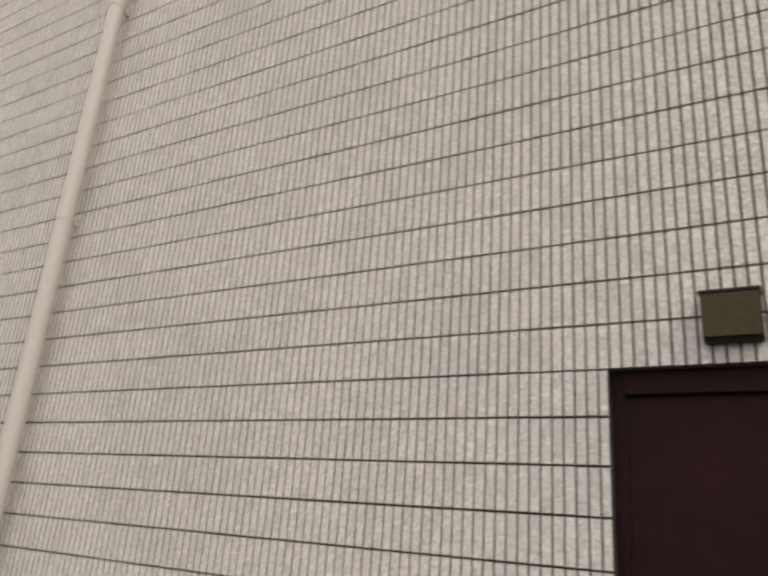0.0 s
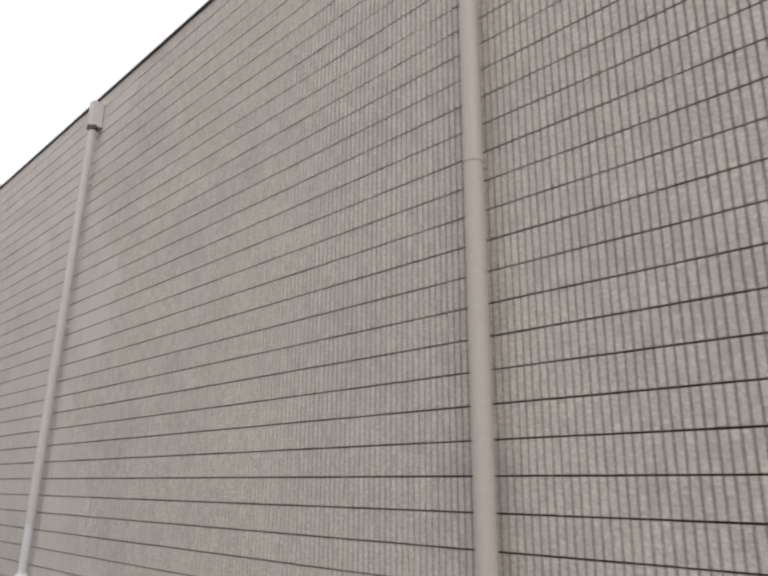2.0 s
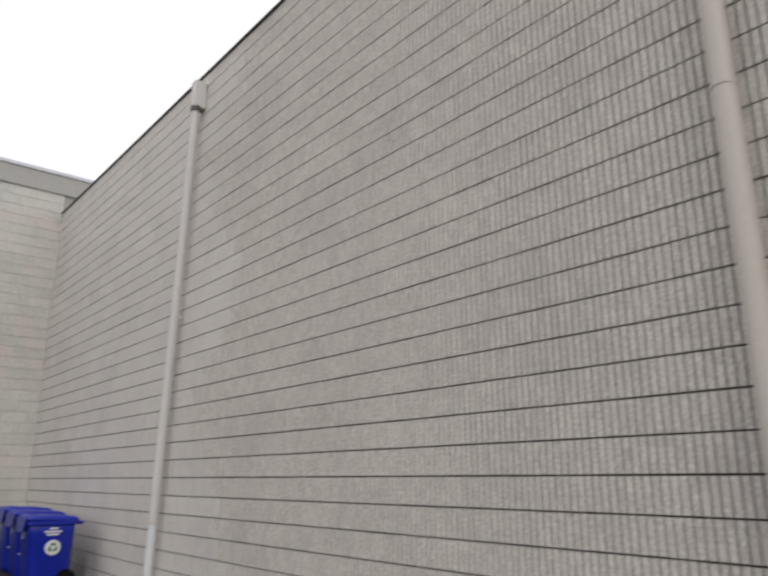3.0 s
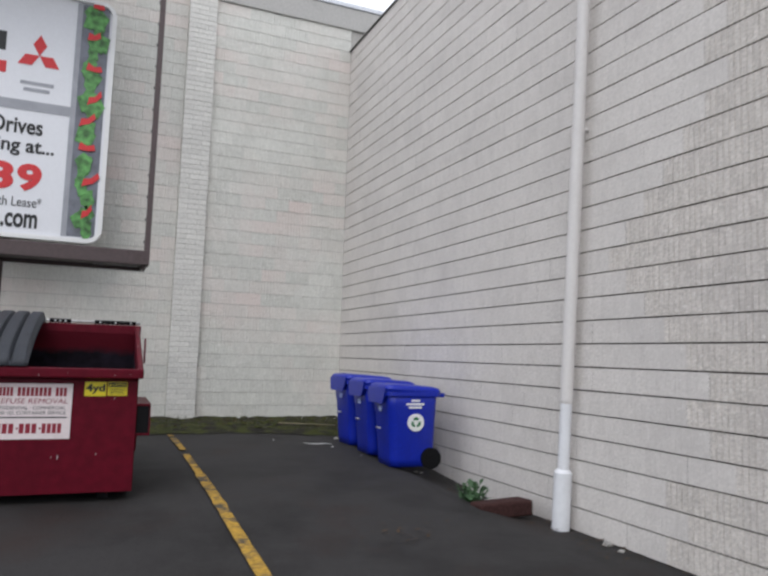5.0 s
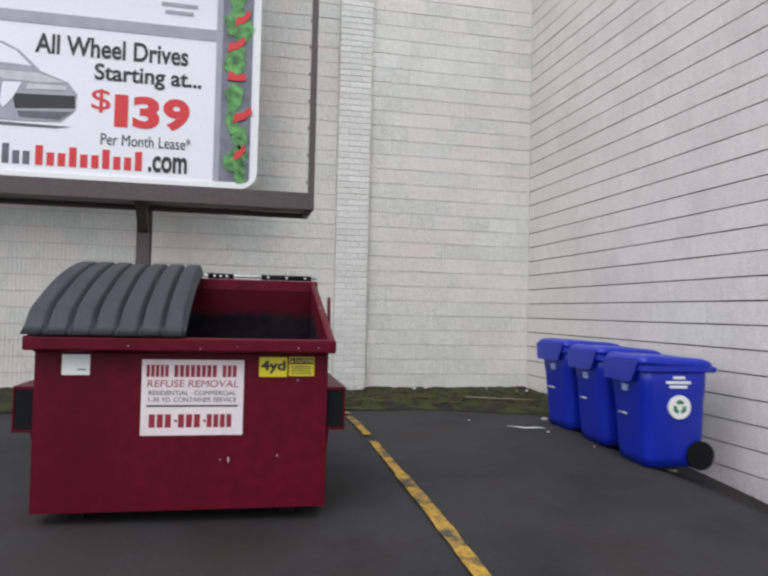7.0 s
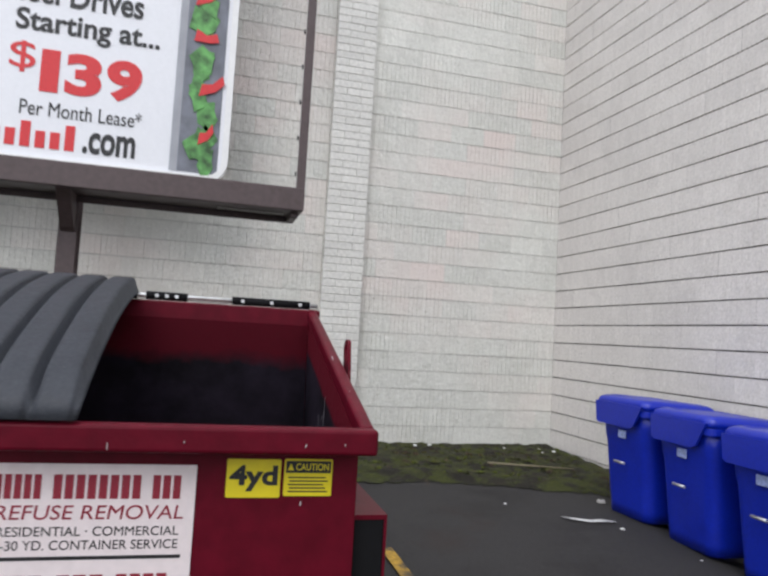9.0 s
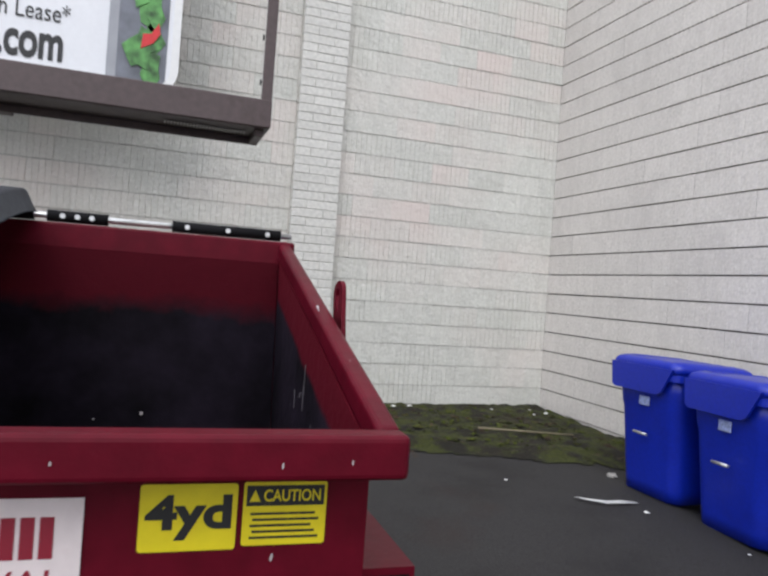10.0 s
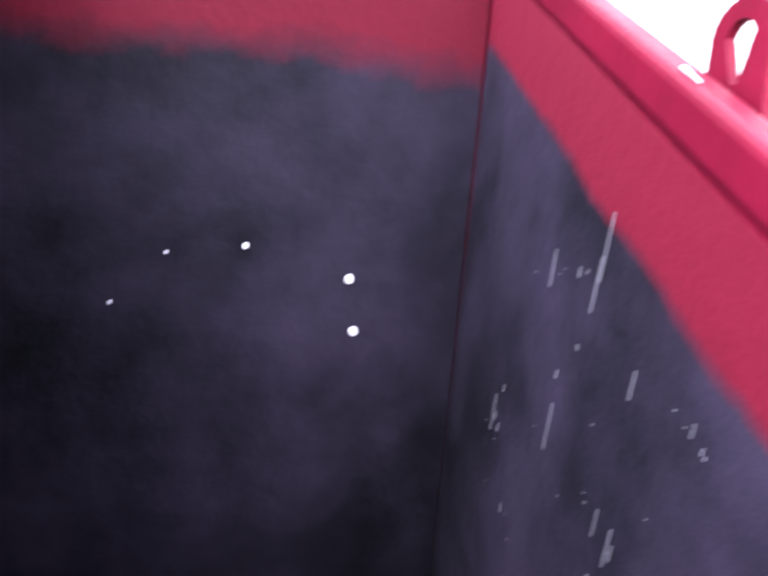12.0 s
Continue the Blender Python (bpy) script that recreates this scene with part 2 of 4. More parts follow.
m_splash = surface("brown_splash_block", (0.048, 0.022, 0.020), rough=0.9, spec=0.2, grain=40, vary=0.3, bump=0.5)
m_stick = surface("dry_stick", (0.20, 0.17, 0.11), rough=0.8, bump=0.2)
m_dead = surface("dead_leaves", (0.055, 0.034, 0.018), rough=0.9, per="island", per_vary=0.5, bump=0)
m_rubble = surface("broken_mortar", (0.34, 0.33, 0.31), rough=0.95, grain=40, vary=0.3, stain=(0.16, 0.15, 0.13), stain_scale=12, bump=0.6)
m_mark = surface("pale_blue_mark", (0.30, 0.36, 0.62), rough=0.5, vary=0.3, grain=60, bump=0.1)
m_green = surface("printed_recycling_green", (0.02, 0.15, 0.05), rough=0.5, vary=0.05, bump=0)


# ---- mesh helpers ----
def part(name, bm, mat, parent=None, label="", smooth=False):
    me = bpy.data.meshes.new(name)
    if smooth:
        for f in bm.faces:
            f.smooth = len(f.verts) <= 4
    bm.to_mesh(me)
    bm.free()
    me.materials.append(mat)
    ob = new(name, me)
    if parent:
        ob.parent = parent
    return tagged(ob, label)


def thing(name, label, category, at=(0, 0, 0), rz=0, group="", kind=""):
    ob = new(name)
    ob.empty_display_size = 0.1
    ob.matrix_basis = pose(*at, 0, 0, rz)
    return tagged(ob, label, category, group, kind)


def box(bm, lo, hi, bevel=0.0, seg=2):
    m = Matrix.LocRotScale([(a + b) / 2 for a, b in zip(lo, hi)], None, [b - a for a, b in zip(lo, hi)])
    made = bmesh.ops.create_cube(bm, size=1, matrix=m)
    if bevel:
        edges = list({e for v in made["verts"] for e in v.link_edges})
        bmesh.ops.bevel(bm, geom=edges, offset=bevel, segments=seg, affect="EDGES", profile=0.5)
    return bm


def boxed(lo, hi, bevel=0.0, seg=2):
    return box(bmesh.new(), lo, hi, bevel, seg)


def tube(bm, a, b, r, r2=None, n=20, caps=True):
    a, b = Vector(a), Vector(b)
    m = Matrix.Translation((a + b) / 2) @ (b - a).to_track_quat("Z", "Y").to_matrix().to_4x4()
    bmesh.ops.create_cone(bm, cap_ends=caps, segments=n, radius1=r, radius2=r if r2 is None else r2, depth=(b - a).length, matrix=m)
    return bm


def prism(outline, lo, hi, axis=1):
    """A plate: an outline of (u, v), drawn out along an axis from lo to hi."""
    bm = bmesh.new()
    rings = []
    for d in (lo, hi):
        ring = []
        for u, v in outline:
            p = [u, v]
            p.insert(axis, d)
            ring.append(bm.verts.new(p))
        rings.append(ring)
    n = len(outline)
    bm.faces.new(rings[0])
    bm.faces.new(rings[1][::-1])
    for i in range(n):
        bm.faces.new((rings[0][i], rings[1][i], rings[1][(i + 1) % n], rings[0][(i + 1) % n]))
    bmesh.ops.recalc_face_normals(bm, faces=bm.faces)
    return bm


def rounded(x0, z0, x1, z1, r, n=6):
    pts = []
    for cx, cz, a0 in ((x1 - r, z1 - r, 0), (x0 + r, z1 - r, 90), (x0 + r, z0 + r, 180), (x1 - r, z0 + r, 270)):
        for i in range(n + 1):
            a = radians(a0 + 90 * i / n)
            pts.append((cx + r * math.cos(a), cz + r * math.sin(a)))
    return pts


def words(name, text, x0, x1, z0, z1, y, mat, parent, bold=0.0, shear=0.0):
    """Letters that fill the rectangle x0..x1, z0..z1 on a face towards -y, 2 mm thick."""
    cu = bpy.data.curves.new(name, "FONT")
    cu.body, cu.offset, cu.shear, cu.extrude = text, bold, shear, 0.001
    tmp = bpy.data.objects.new(name, cu)
    scene.collection.objects.link(tmp)
    me = bpy.data.meshes.new_from_object(tmp.evaluated_get(bpy.context.evaluated_depsgraph_get()))
    bpy.data.objects.remove(tmp)
    xs, ys = [v.co.x for v in me.vertices], [v.co.y for v in me.vertices]
    sx, sz = (x1 - x0) / (max(xs) - min(xs)), (z1 - z0) / (max(ys) - min(ys))
    mx, my = min(xs), min(ys)
    for v in me.vertices:
        v.co = (x0 + (v.co.x - mx) * sx, y - v.co.z, z0 + (v.co.y - my) * sz)
    me.materials.clear()
    me.materials.append(mat)
    ob = new(name, me)
    ob.parent = parent
    return ob


def plate(name, x0, x1, z0, z1, y, mat, parent, label="", r=0.0, t=0.002):
    if r:
        return part(name, prism(rounded(x0, z0, x1, z1, r), y - t, y), mat, parent, label)
    return part(name, boxed((x0, y - t, z0), (x1, y, z1)), mat, parent, label)


def smooth01(a, b, v):
    s = min(1, max(0, (v - a) / (b - a)))
    return s * s * (3 - 2 * s)


def interp(v, table):
    for (a, p), (b, q) in zip(table, table[1:]):
        if v <= b:
            return p + (q - p) * max(0, (v - a) / (b - a))
    return table[-1][1]


def ground_z(x, y):
    """The yard rises to the back wall and dips to a gutter along the side wall."""
    high = interp(y, ((-11, 0), (-7, 0.10), (-5.2, 0.235), (-3, 0.335), (-1, 0.365), (0, 0.37)))
    low = interp(y, ((-9, 0), (-4.8, 0.0), (-3.6, 0.10), (-1.5, 0.33), (-0.8, 0.36), (0, 0.37)))
    w = smooth01(0.1, 1.0, -x)
    return low + (high - low) * w


# ---- ground ----
def grid_axis(parts_of):
    out = []
    for a, b, n in parts_of:
        out += [a + (b - a) * i / n for i in range(n)]
    return out + [parts_of[-1][1]]


def build_ground():
    xs = grid_axis(((-900, -60, 6), (-60, -12, 12), (-12, 0.3, 96), (0.3, 40, 6), (40, 600, 3)))
    ys = grid_axis(((-900, -60, 6), (-60, -20, 10), (-20, -8, 40), (-8, 0.3, 80), (0.3, 40, 5), (40, 600, 3)))
    verts, faces = [], []
    for y in ys:
        for x in xs:
            near = -12 < x < 0.3 and -20 < y < 0.3
            z = ground_z(x, min(y, 0)) + (0.012 * noise.noise((x * 0.9, y * 0.9, 3)) if near else 0)
            verts.append((x, y, z))
    n = len(xs)
    for j in range(len(ys) - 1):
        for i in range(n - 1):
            faces.append((j * n + i, j * n + i + 1, (j + 1) * n + i + 1, (j + 1) * n + i))
    me = bpy.data.meshes.new("ground")
    me.from_pydata(verts, [], faces)
    for p in me.polygons:
        p.use_smooth = True
    me.materials.append(m_asphalt)
    return tagged(new("ground", me), "dark worn asphalt yard rising gently to the wall", "ground", kind="structure")


ground = build_ground()


def strip_mesh(name, cells, mat, label, category, kind="structure"):
    """A thin layer that follows the ground: quads given by their corners in plan, with a height over it."""
    bm = bmesh.new()
    for quad in cells:
        bm.faces.new([bm.verts.new((x, y, ground_z(x, y) + h)) for x, y, h in quad])
    bmesh.ops.remove_doubles(bm, verts=bm.verts, dist=0.0005)
    bmesh.ops.recalc_face_normals(bm, faces=bm.faces)
    if bm.faces and sum(f.normal.z for f in bm.faces) < 0:
        bmesh.ops.reverse_faces(bm, faces=bm.faces)
    ob = part(name, bm, mat, None, label, smooth=True)
    return tagged(ob, "", category, kind=kind)


def build_line():
    cells, step = [], 0.06
    y = -12.0
    while y < -1.9:
        if noise.noise((y * 2.6, 2.0, 0)) > (-0.7 if y < -4.4 else -0.25):
            w0 = (0.047 if y < -4.4 else 0.036) + 0.010 * noise.noise((y * 5, 0, 1))
            w1 = (0.047 if y + step < -4.4 else 0.036) + 0.010 * noise.noise(((y + step) * 5, 0, 1))
            xc = -2.945 - 0.001 * (y + 2.0)
            cells.append(((xc - w0, y, 0.016), (xc + w0, y, 0.016), (xc + w1, y + step, 0.016), (xc - w1, y + step, 0.016)))
        y += step
    return strip_mesh("parking_line", cells, m_yellow, "worn yellow painted parking line on asphalt", "road marking")


build_line()


def build_moss():
    cells, step = [], 0.05

    def edge(x):
        return -1.75 - 0.35 * smooth01(-2.2, -0.8, x) + 0.10 * noise.noise((x * 1.6, 0, 7)) + 0.10 * noise.noise((x * 6, 1, 7))

    def high(x, y):
        inner = smooth01(0.0, 0.35, y - edge(x))
        return 0.008 + inner * (0.050 + 0.030 * noise.noise((x * 3, y * 3, 1)) + 0.022 * noise.noise((x * 11, y * 11, 2)))

    x = -9.0
    while x < -0.06:
        y = -2.6
        while y < -0.02:
            if y > edge(x) + 0.05 * noise.noise((x * 20, y * 20, 0)):
                cells.append([(u, v, high(u, v)) for u, v in ((x, y), (x + step, y), (x + step, y + step), (x, y + step))])
            y += step
        x += step
    return strip_mesh("moss", cells, m_moss, "green and brown moss bank at the foot of the wall", "moss", kind="stuff")


build_moss()


def build_tufts():
    """Small cushions of moss on the bank, each one a low uneven dome."""
    rng = random.Random(77)
    verts, faces = [], []
    for k in range(700):
        x, y = -4.2 + 4.1 * rng.random(), -0.06 - 2.05 * rng.random() ** 0.8
        if y < -1.75 - 0.35 * smooth01(-2.2, -0.8, x) + 0.12 + 0.3 * rng.random():
            continue
        r, h, base = 0.012 + 0.034 * rng.random() ** 2, 0.006 + 0.014 * rng.random(), len(verts)
        z = ground_z(x, y) + 0.050 * smooth01(0, 0.35, y + 2.05) + 0.012
        n = 8
        for q, up in ((1.0, 0.0), (0.75, 0.6), (0.35, 0.95)):
            for i in range(n):
                a = 2 * math.pi * i / n
                w = r * q * (0.75 + 0.5 * rng.random())
                verts.append((x + w * math.cos(a), y + w * math.sin(a), z + h * up * (0.8 + 0.4 * rng.random())))
        verts.append((x, y, z + h))
        for ring in range(2):
            for i in range(n):
                a, b = base + ring * n + i, base + ring * n + (i + 1) % n
                faces.append((a, b, b + n, a + n))
        for i in range(n):
            faces.append((base + 2 * n + i, base + 2 * n + (i + 1) % n, base + 3 * n))
    me = bpy.data.meshes.new("moss_tufts")
    me.from_pydata(verts, [], faces)
    for p in me.polygons:
        p.use_smooth = True
    me.materials.append(m_tuft)
    tagged(new("moss_tufts", me), "low green and brown cushions of moss", "moss", kind="stuff")


build_tufts()


# ---- walls of split-ribbed block ----
COURSE, BLOCK_W, RIBS = 0.2032, 0.4064, 8
SIDE_TOP = 34 * COURSE
BACK_TOP = 36 * COURSE


def ribbed_block(joint, depth, groove, vee, open_slots=False, perp=None):
    """One block face: ribs with narrow slots between them and bevelled bed edges. Local x along the wall, y out of it, z up."""
    w, h = BLOCK_W, COURSE - joint
    pitch = w / RIBS
    verts, faces = [], []
    cols = []
    for i in range(RIBS):
        a, b = i * pitch + groove / 2, (i + 1) * pitch - groove / 2
        cols += [(a, 0.0), (b, 0.0)]
        if i < RIBS - 1:
            cols += [(b + 0.001, -vee), (b + groove - 0.001, -vee)]
    ends = depth if perp is None else perp
    inset = groove / 2 if perp is None else 0.0
    cols = [(inset, -ends)] + cols + [(w - inset, -ends)]
    for x, d in cols:
        verts += [(x, d, 0.0), (x, d, h)]
    n = len(cols)
    for i in range(n - 1):
        # open slots get no floor, so the wall's dark core shows through
        floor_of_slot = cols[i][1] == cols[i + 1][1] == -vee
        if not (open_slots and floor_of_slot):
            faces.append((2 * i, 2 * i + 1, 2 * i + 3, 2 * i + 2))
    # under and upper side of each rib
    for i in range(RIBS):
        p, q = 1 + 4 * i, 2 + 4 * i
        base = len(verts)
        for z in (0.0, h):
            verts += [(cols[p][0], -depth, z), (cols[q][0], -depth, z)]
        faces.append((2 * p, 2 * q, base + 1, base))
        faces.append((2 * p + 1, base + 2, base + 3, 2 * q + 1))
    return verts, faces


def wall_blocks(name, wall, length, courses, z0, kinds, to_wall, opening, near, mat, label, pick, wander=0.0):
    """Lays the courses in running bond along the wall; those in the near stretch become objects of their own.
    kinds: (block, material of the joined rest); pick(u, course) tells which of them a block is."""
    meshes = []
    for (verts, faces), _ in kinds:
        me = bpy.data.meshes.new(name)
        me.from_pydata([to_wall(*v) for v in verts], [], faces)
        me.materials.append(mat)
        meshes.append(me)
    rng = random.Random(31)
    origin = Vector(to_wall(0, 0, 0))
    rest = [([], []) for _ in kinds]
    for c in range(courses):
        x = -BLOCK_W / 2 if c % 2 else 0.0
        while x < length:
            z = z0 + c * COURSE
            u0, u1 = max(0.0, x), min(length, x + BLOCK_W)
            mid = (u0 + u1) / 2
            hit = False
            if opening and z < opening[2] - 0.02:
                if u0 < opening[0] < u1:
                    u1 = opening[0]
                elif u0 < opening[1] < u1:
                    u0 = opening[1]
                else:
                    hit = opening[0] < mid < opening[1]
            if not hit:
                which = pick(mid, c)
                proud, drop = wander * rng.random(), wander * 0.5 * (rng.random() - 0.5)
                if u1 - u0 > BLOCK_W - 0.01 and near(x, c):
                    ob = new(name, meshes[which])
                    ob.parent = wall
                    ob.location = Vector(to_wall(x, proud, z + drop)) - origin
                else:
                    (verts, faces), (all_v, all_f) = kinds[which][0], rest[which]
                    k = len(all_v)
                    all_v += [to_wall(min(u1, max(u0, x + vx)), vy + proud, z + vz + drop) for vx, vy, vz in verts]
                    all_f += [tuple(k + i for i in f) for f in faces]
            x += BLOCK_W
    for (all_v, all_f), (_, mat_far) in zip(rest, kinds):
        me = bpy.data.meshes.new("block_field")
        me.from_pydata(all_v, [], all_f)
        me.materials.append(mat_far)
        ob = new("block_field", me)
        ob.parent = wall
        tagged(ob, label, kind="stuff")


DOOR = (17.21, 18.23, 11 * COURSE)


def build_walls():
    # side wall: along x = 0, its face towards -x; u runs from the corner to -y
    core = bmesh.new()
    box(core, (0.0335, -DOOR[0], -0.3), (0.30, 0.30, SIDE_TOP))
    box(core, (0.0335, -DOOR[1], DOOR[2]), (0.30, -DOOR[0], SIDE_TOP))
    box(core, (0.0335, -26.0, -0.3), (0.30, -DOOR[1], SIDE_TOP))
    side = part("wall_side", core, m_mortar, None, "tall side wall of painted ribbed concrete block with dark bed joints")
    tagged(side, "", "wall", kind="structure")
    back_core = bmesh.new()
    box(back_core, (-16, 0.012, -0.3), (9.0, 0.30, BACK_TOP))
    back = part("wall_back", back_core, m_mortar_pale, None, "cream painted ribbed block back wall with pinkish patches")
    tagged(back, "", "wall", kind="structure")
    cop = bmesh.new()
    box(cop, (-0.03, -26.0, SIDE_TOP), (0.36, -0.005, SIDE_TOP + 0.022), 0.004, 1)
    tagged(part("coping", cop, m_coping, None, "thin dark metal coping on the wall top"), "", "coping", kind="structure")
    fas = bmesh.new()
    box(fas, (-16, -0.035, BACK_TOP), (9.0, 0.32, BACK_TOP + 0.40), 0.008, 1)
    tagged(part("fascia", fas, m_fascia, None, "plain grey fascia band along the roof edge"), "", "fascia", kind="structure")
    fl = bmesh.new()
    box(fl, (-16, -0.06, BACK_TOP + 0.40), (9.0, 0.36, BACK_TOP + 0.48), 0.008, 1)
    tagged(part("flashing", fl, m_flash, None, "pale metal roof flashing"), "", "flashing", kind="structure")
    roof = bmesh.new()
    box(roof, (0.30, -26, SIDE_TOP - 0.5), (9.0, 0.012, SIDE_TOP - 0.4))
    tagged(part("roof", roof, m_fascia, None, "flat grey roof deck"), "", "roof", kind="structure")
    return side, back


wall_side, wall_back = build_walls()


# ---- pilaster ----
def build_pilaster():
    pil = thing("pilaster", "slim pilaster of white painted brick against the block wall", "pilaster", kind="structure")
    x0, x1, d = -2.84, -2.40, 0.10
    part("core", boxed((x0 + 0.006, -d + 0.006, -0.2), (x1 - 0.006, 0.0, BACK_TOP)), m_mortar_white, pil)
    part("cap", boxed((x0 - 0.01, -d - 0.03, BACK_TOP), (x1 + 0.01, -0.036, BACK_TOP + 0.43), 0.008, 1), m_fascia, pil, "grey capping box")
    pitch, j = COURSE * 2 / 5, 0.008
    meshes = {}
    for wide in (0.298, 0.138):
        bm = boxed((0, 0, 0), (wide, d, pitch - j), 0.004, 1)
        me = bpy.data.meshes.new("brick")
        bm.to_mesh(me)
        bm.free()
        me.materials.append(m_brick_white)
        meshes[wide] = me
    n = int((BACK_TOP - 0.3) / pitch)
    for c in range(n):
        order = (0.298, 0.138) if c % 2 else (0.138, 0.298)
        x = x0
        for wide in order:
            ob = new("brick", meshes[wide])
            ob.parent = pil
            ob.location = (x, -d - 0.002 + 0.003 * random.random(), 0.3 + c * pitch)
            x += wide + 0.004


build_pilaster()


# ---- drainpipes ----
def build_drainpipe(y0, y1, top, white, r, label):
    p = thing("drainpipe", label, "drainpipe", (0, y0, 0))
    mat = m_pipe_pale if white else m_pipe
    off = -0.055 - r
    lean = (y1 - y0) / top

    def at(z):
        return (off, lean * z, z)

    bm = bmesh.new()
    if white:
        part("boot", tube(tube(bmesh.new(), at(-0.05), at(0.50), 0.080, 0.078, 24, False), at(0.50), at(0.53), 0.078, 0.052, 24, False), m_pipe_white, p, "thick white plastic boot", True)
        tube(bm, at(0.5), at(1.16), 0.050, n=24, caps=False)
        part("lower_length", bm, m_pipe_white, p, "narrow white lower length", True)
        bm = bmesh.new()
        tube(bm, at(1.12), at(3.6), r, n=24, caps=False)
        tube(bm, at(1.10), at(1.125), 0.050, r, 24, False)
        tube(bm, at(3.56), at(top), r * 0.96, n=24, caps=False)
    else:
        tube(bm, at(-0.05), at(3.52), r, n=24, caps=False)
        tube(bm, at(3.46), at(top), r * 0.97, n=24, caps=False)
    part("pipe", bm, mat, p, "", True)
    head = bmesh.new()
    box(head, (off - r - 0.005, lean * top - r - 0.01, top - 0.05), (-0.004, lean * top + r + 0.01, top + 0.34), 0.012, 2)
    part("rain_head", head, mat, p, "painted box rain head")
    collar = tube(bmesh.new(), at(top - 0.09), at(top - 0.03), r + 0.018, n=24)
    part("collar", collar, m_coping, p, "dark collar under the rain head")
    for z in (3.55, 5.55):
        s = bmesh.new()
        tube(s, at(z - 0.012), at(z + 0.012), r + 0.002, n=24)
        box(s, (off, lean * z - 0.012, z - 0.012), (-0.002, lean * z + 0.012, z + 0.012))
        part("strap", s, mat, p, "thin pipe strap")
    return p


build_drainpipe(-6.22, -6.62, 6.42, True, 0.056, "white painted drainpipe with a thick white boot")
build_drainpipe(-13.24, -13.24, 6.42, False, 0.063, "beige painted drainpipe strapped to the ribbed wall")


# ---- door and lamp ----
def build_door():
    d = thing("door", "dark maroon steel door set back in the block wall", "door", (0.0, -DOOR[1], 0), kind="structure")
    w, h = DOOR[1] - DOOR[0], DOOR[2]
    fr = bmesh.new()
    box(fr, (0.06, 0, 0), (0.16, 0.05, h), 0.004, 1)
    box(fr, (0.06, w - 0.05, 0), (0.16, w, h), 0.004, 1)
    box(fr, (0.06, 0.05, h - 0.10), (0.16, w - 0.05, h), 0.004, 1)
    part("door_frame", fr, m_door, d)
    part("door_leaf", boxed((0.09, 0.055, 0.02), (0.135, w - 0.055, h - 0.105), 0.003, 1), m_door, d)
    kn = bmesh.new()
    tube(kn, (0.09, 0.13, 1.0), (0.05, 0.13, 1.0), 0.012)
    tube(kn, (0.055, 0.13, 1.0), (0.025, 0.13, 1.0), 0.028)
    part("door_handle", kn, m_steel, d, "steel door knob", True)


build_door()


def build_wall_lamp():
    w = thing("wall_lamp", "bronze box wall lamp with a clouded lens over the door", "lamp", (0, -17.71, 2.315))
    hs = bmesh.new()
    box(hs, (-0.06, -0.11, 0.0), (-0.002, 0.11, 0.20), 0.008, 2)
    box(hs, (-0.105, -0.115, 0.188), (-0.002, 0.115, 0.205), 0.006, 2)
    part("housing", hs, m_lamp, w)
    lens = prism([(-0.06, 0.015), (-0.085, 0.015), (-0.10, 0.187), (-0.06, 0.187)], -0.105, 0.105, 1)
    part("lens", lens, m_lens, w, "clouded olive lens")


build_wall_lamp()


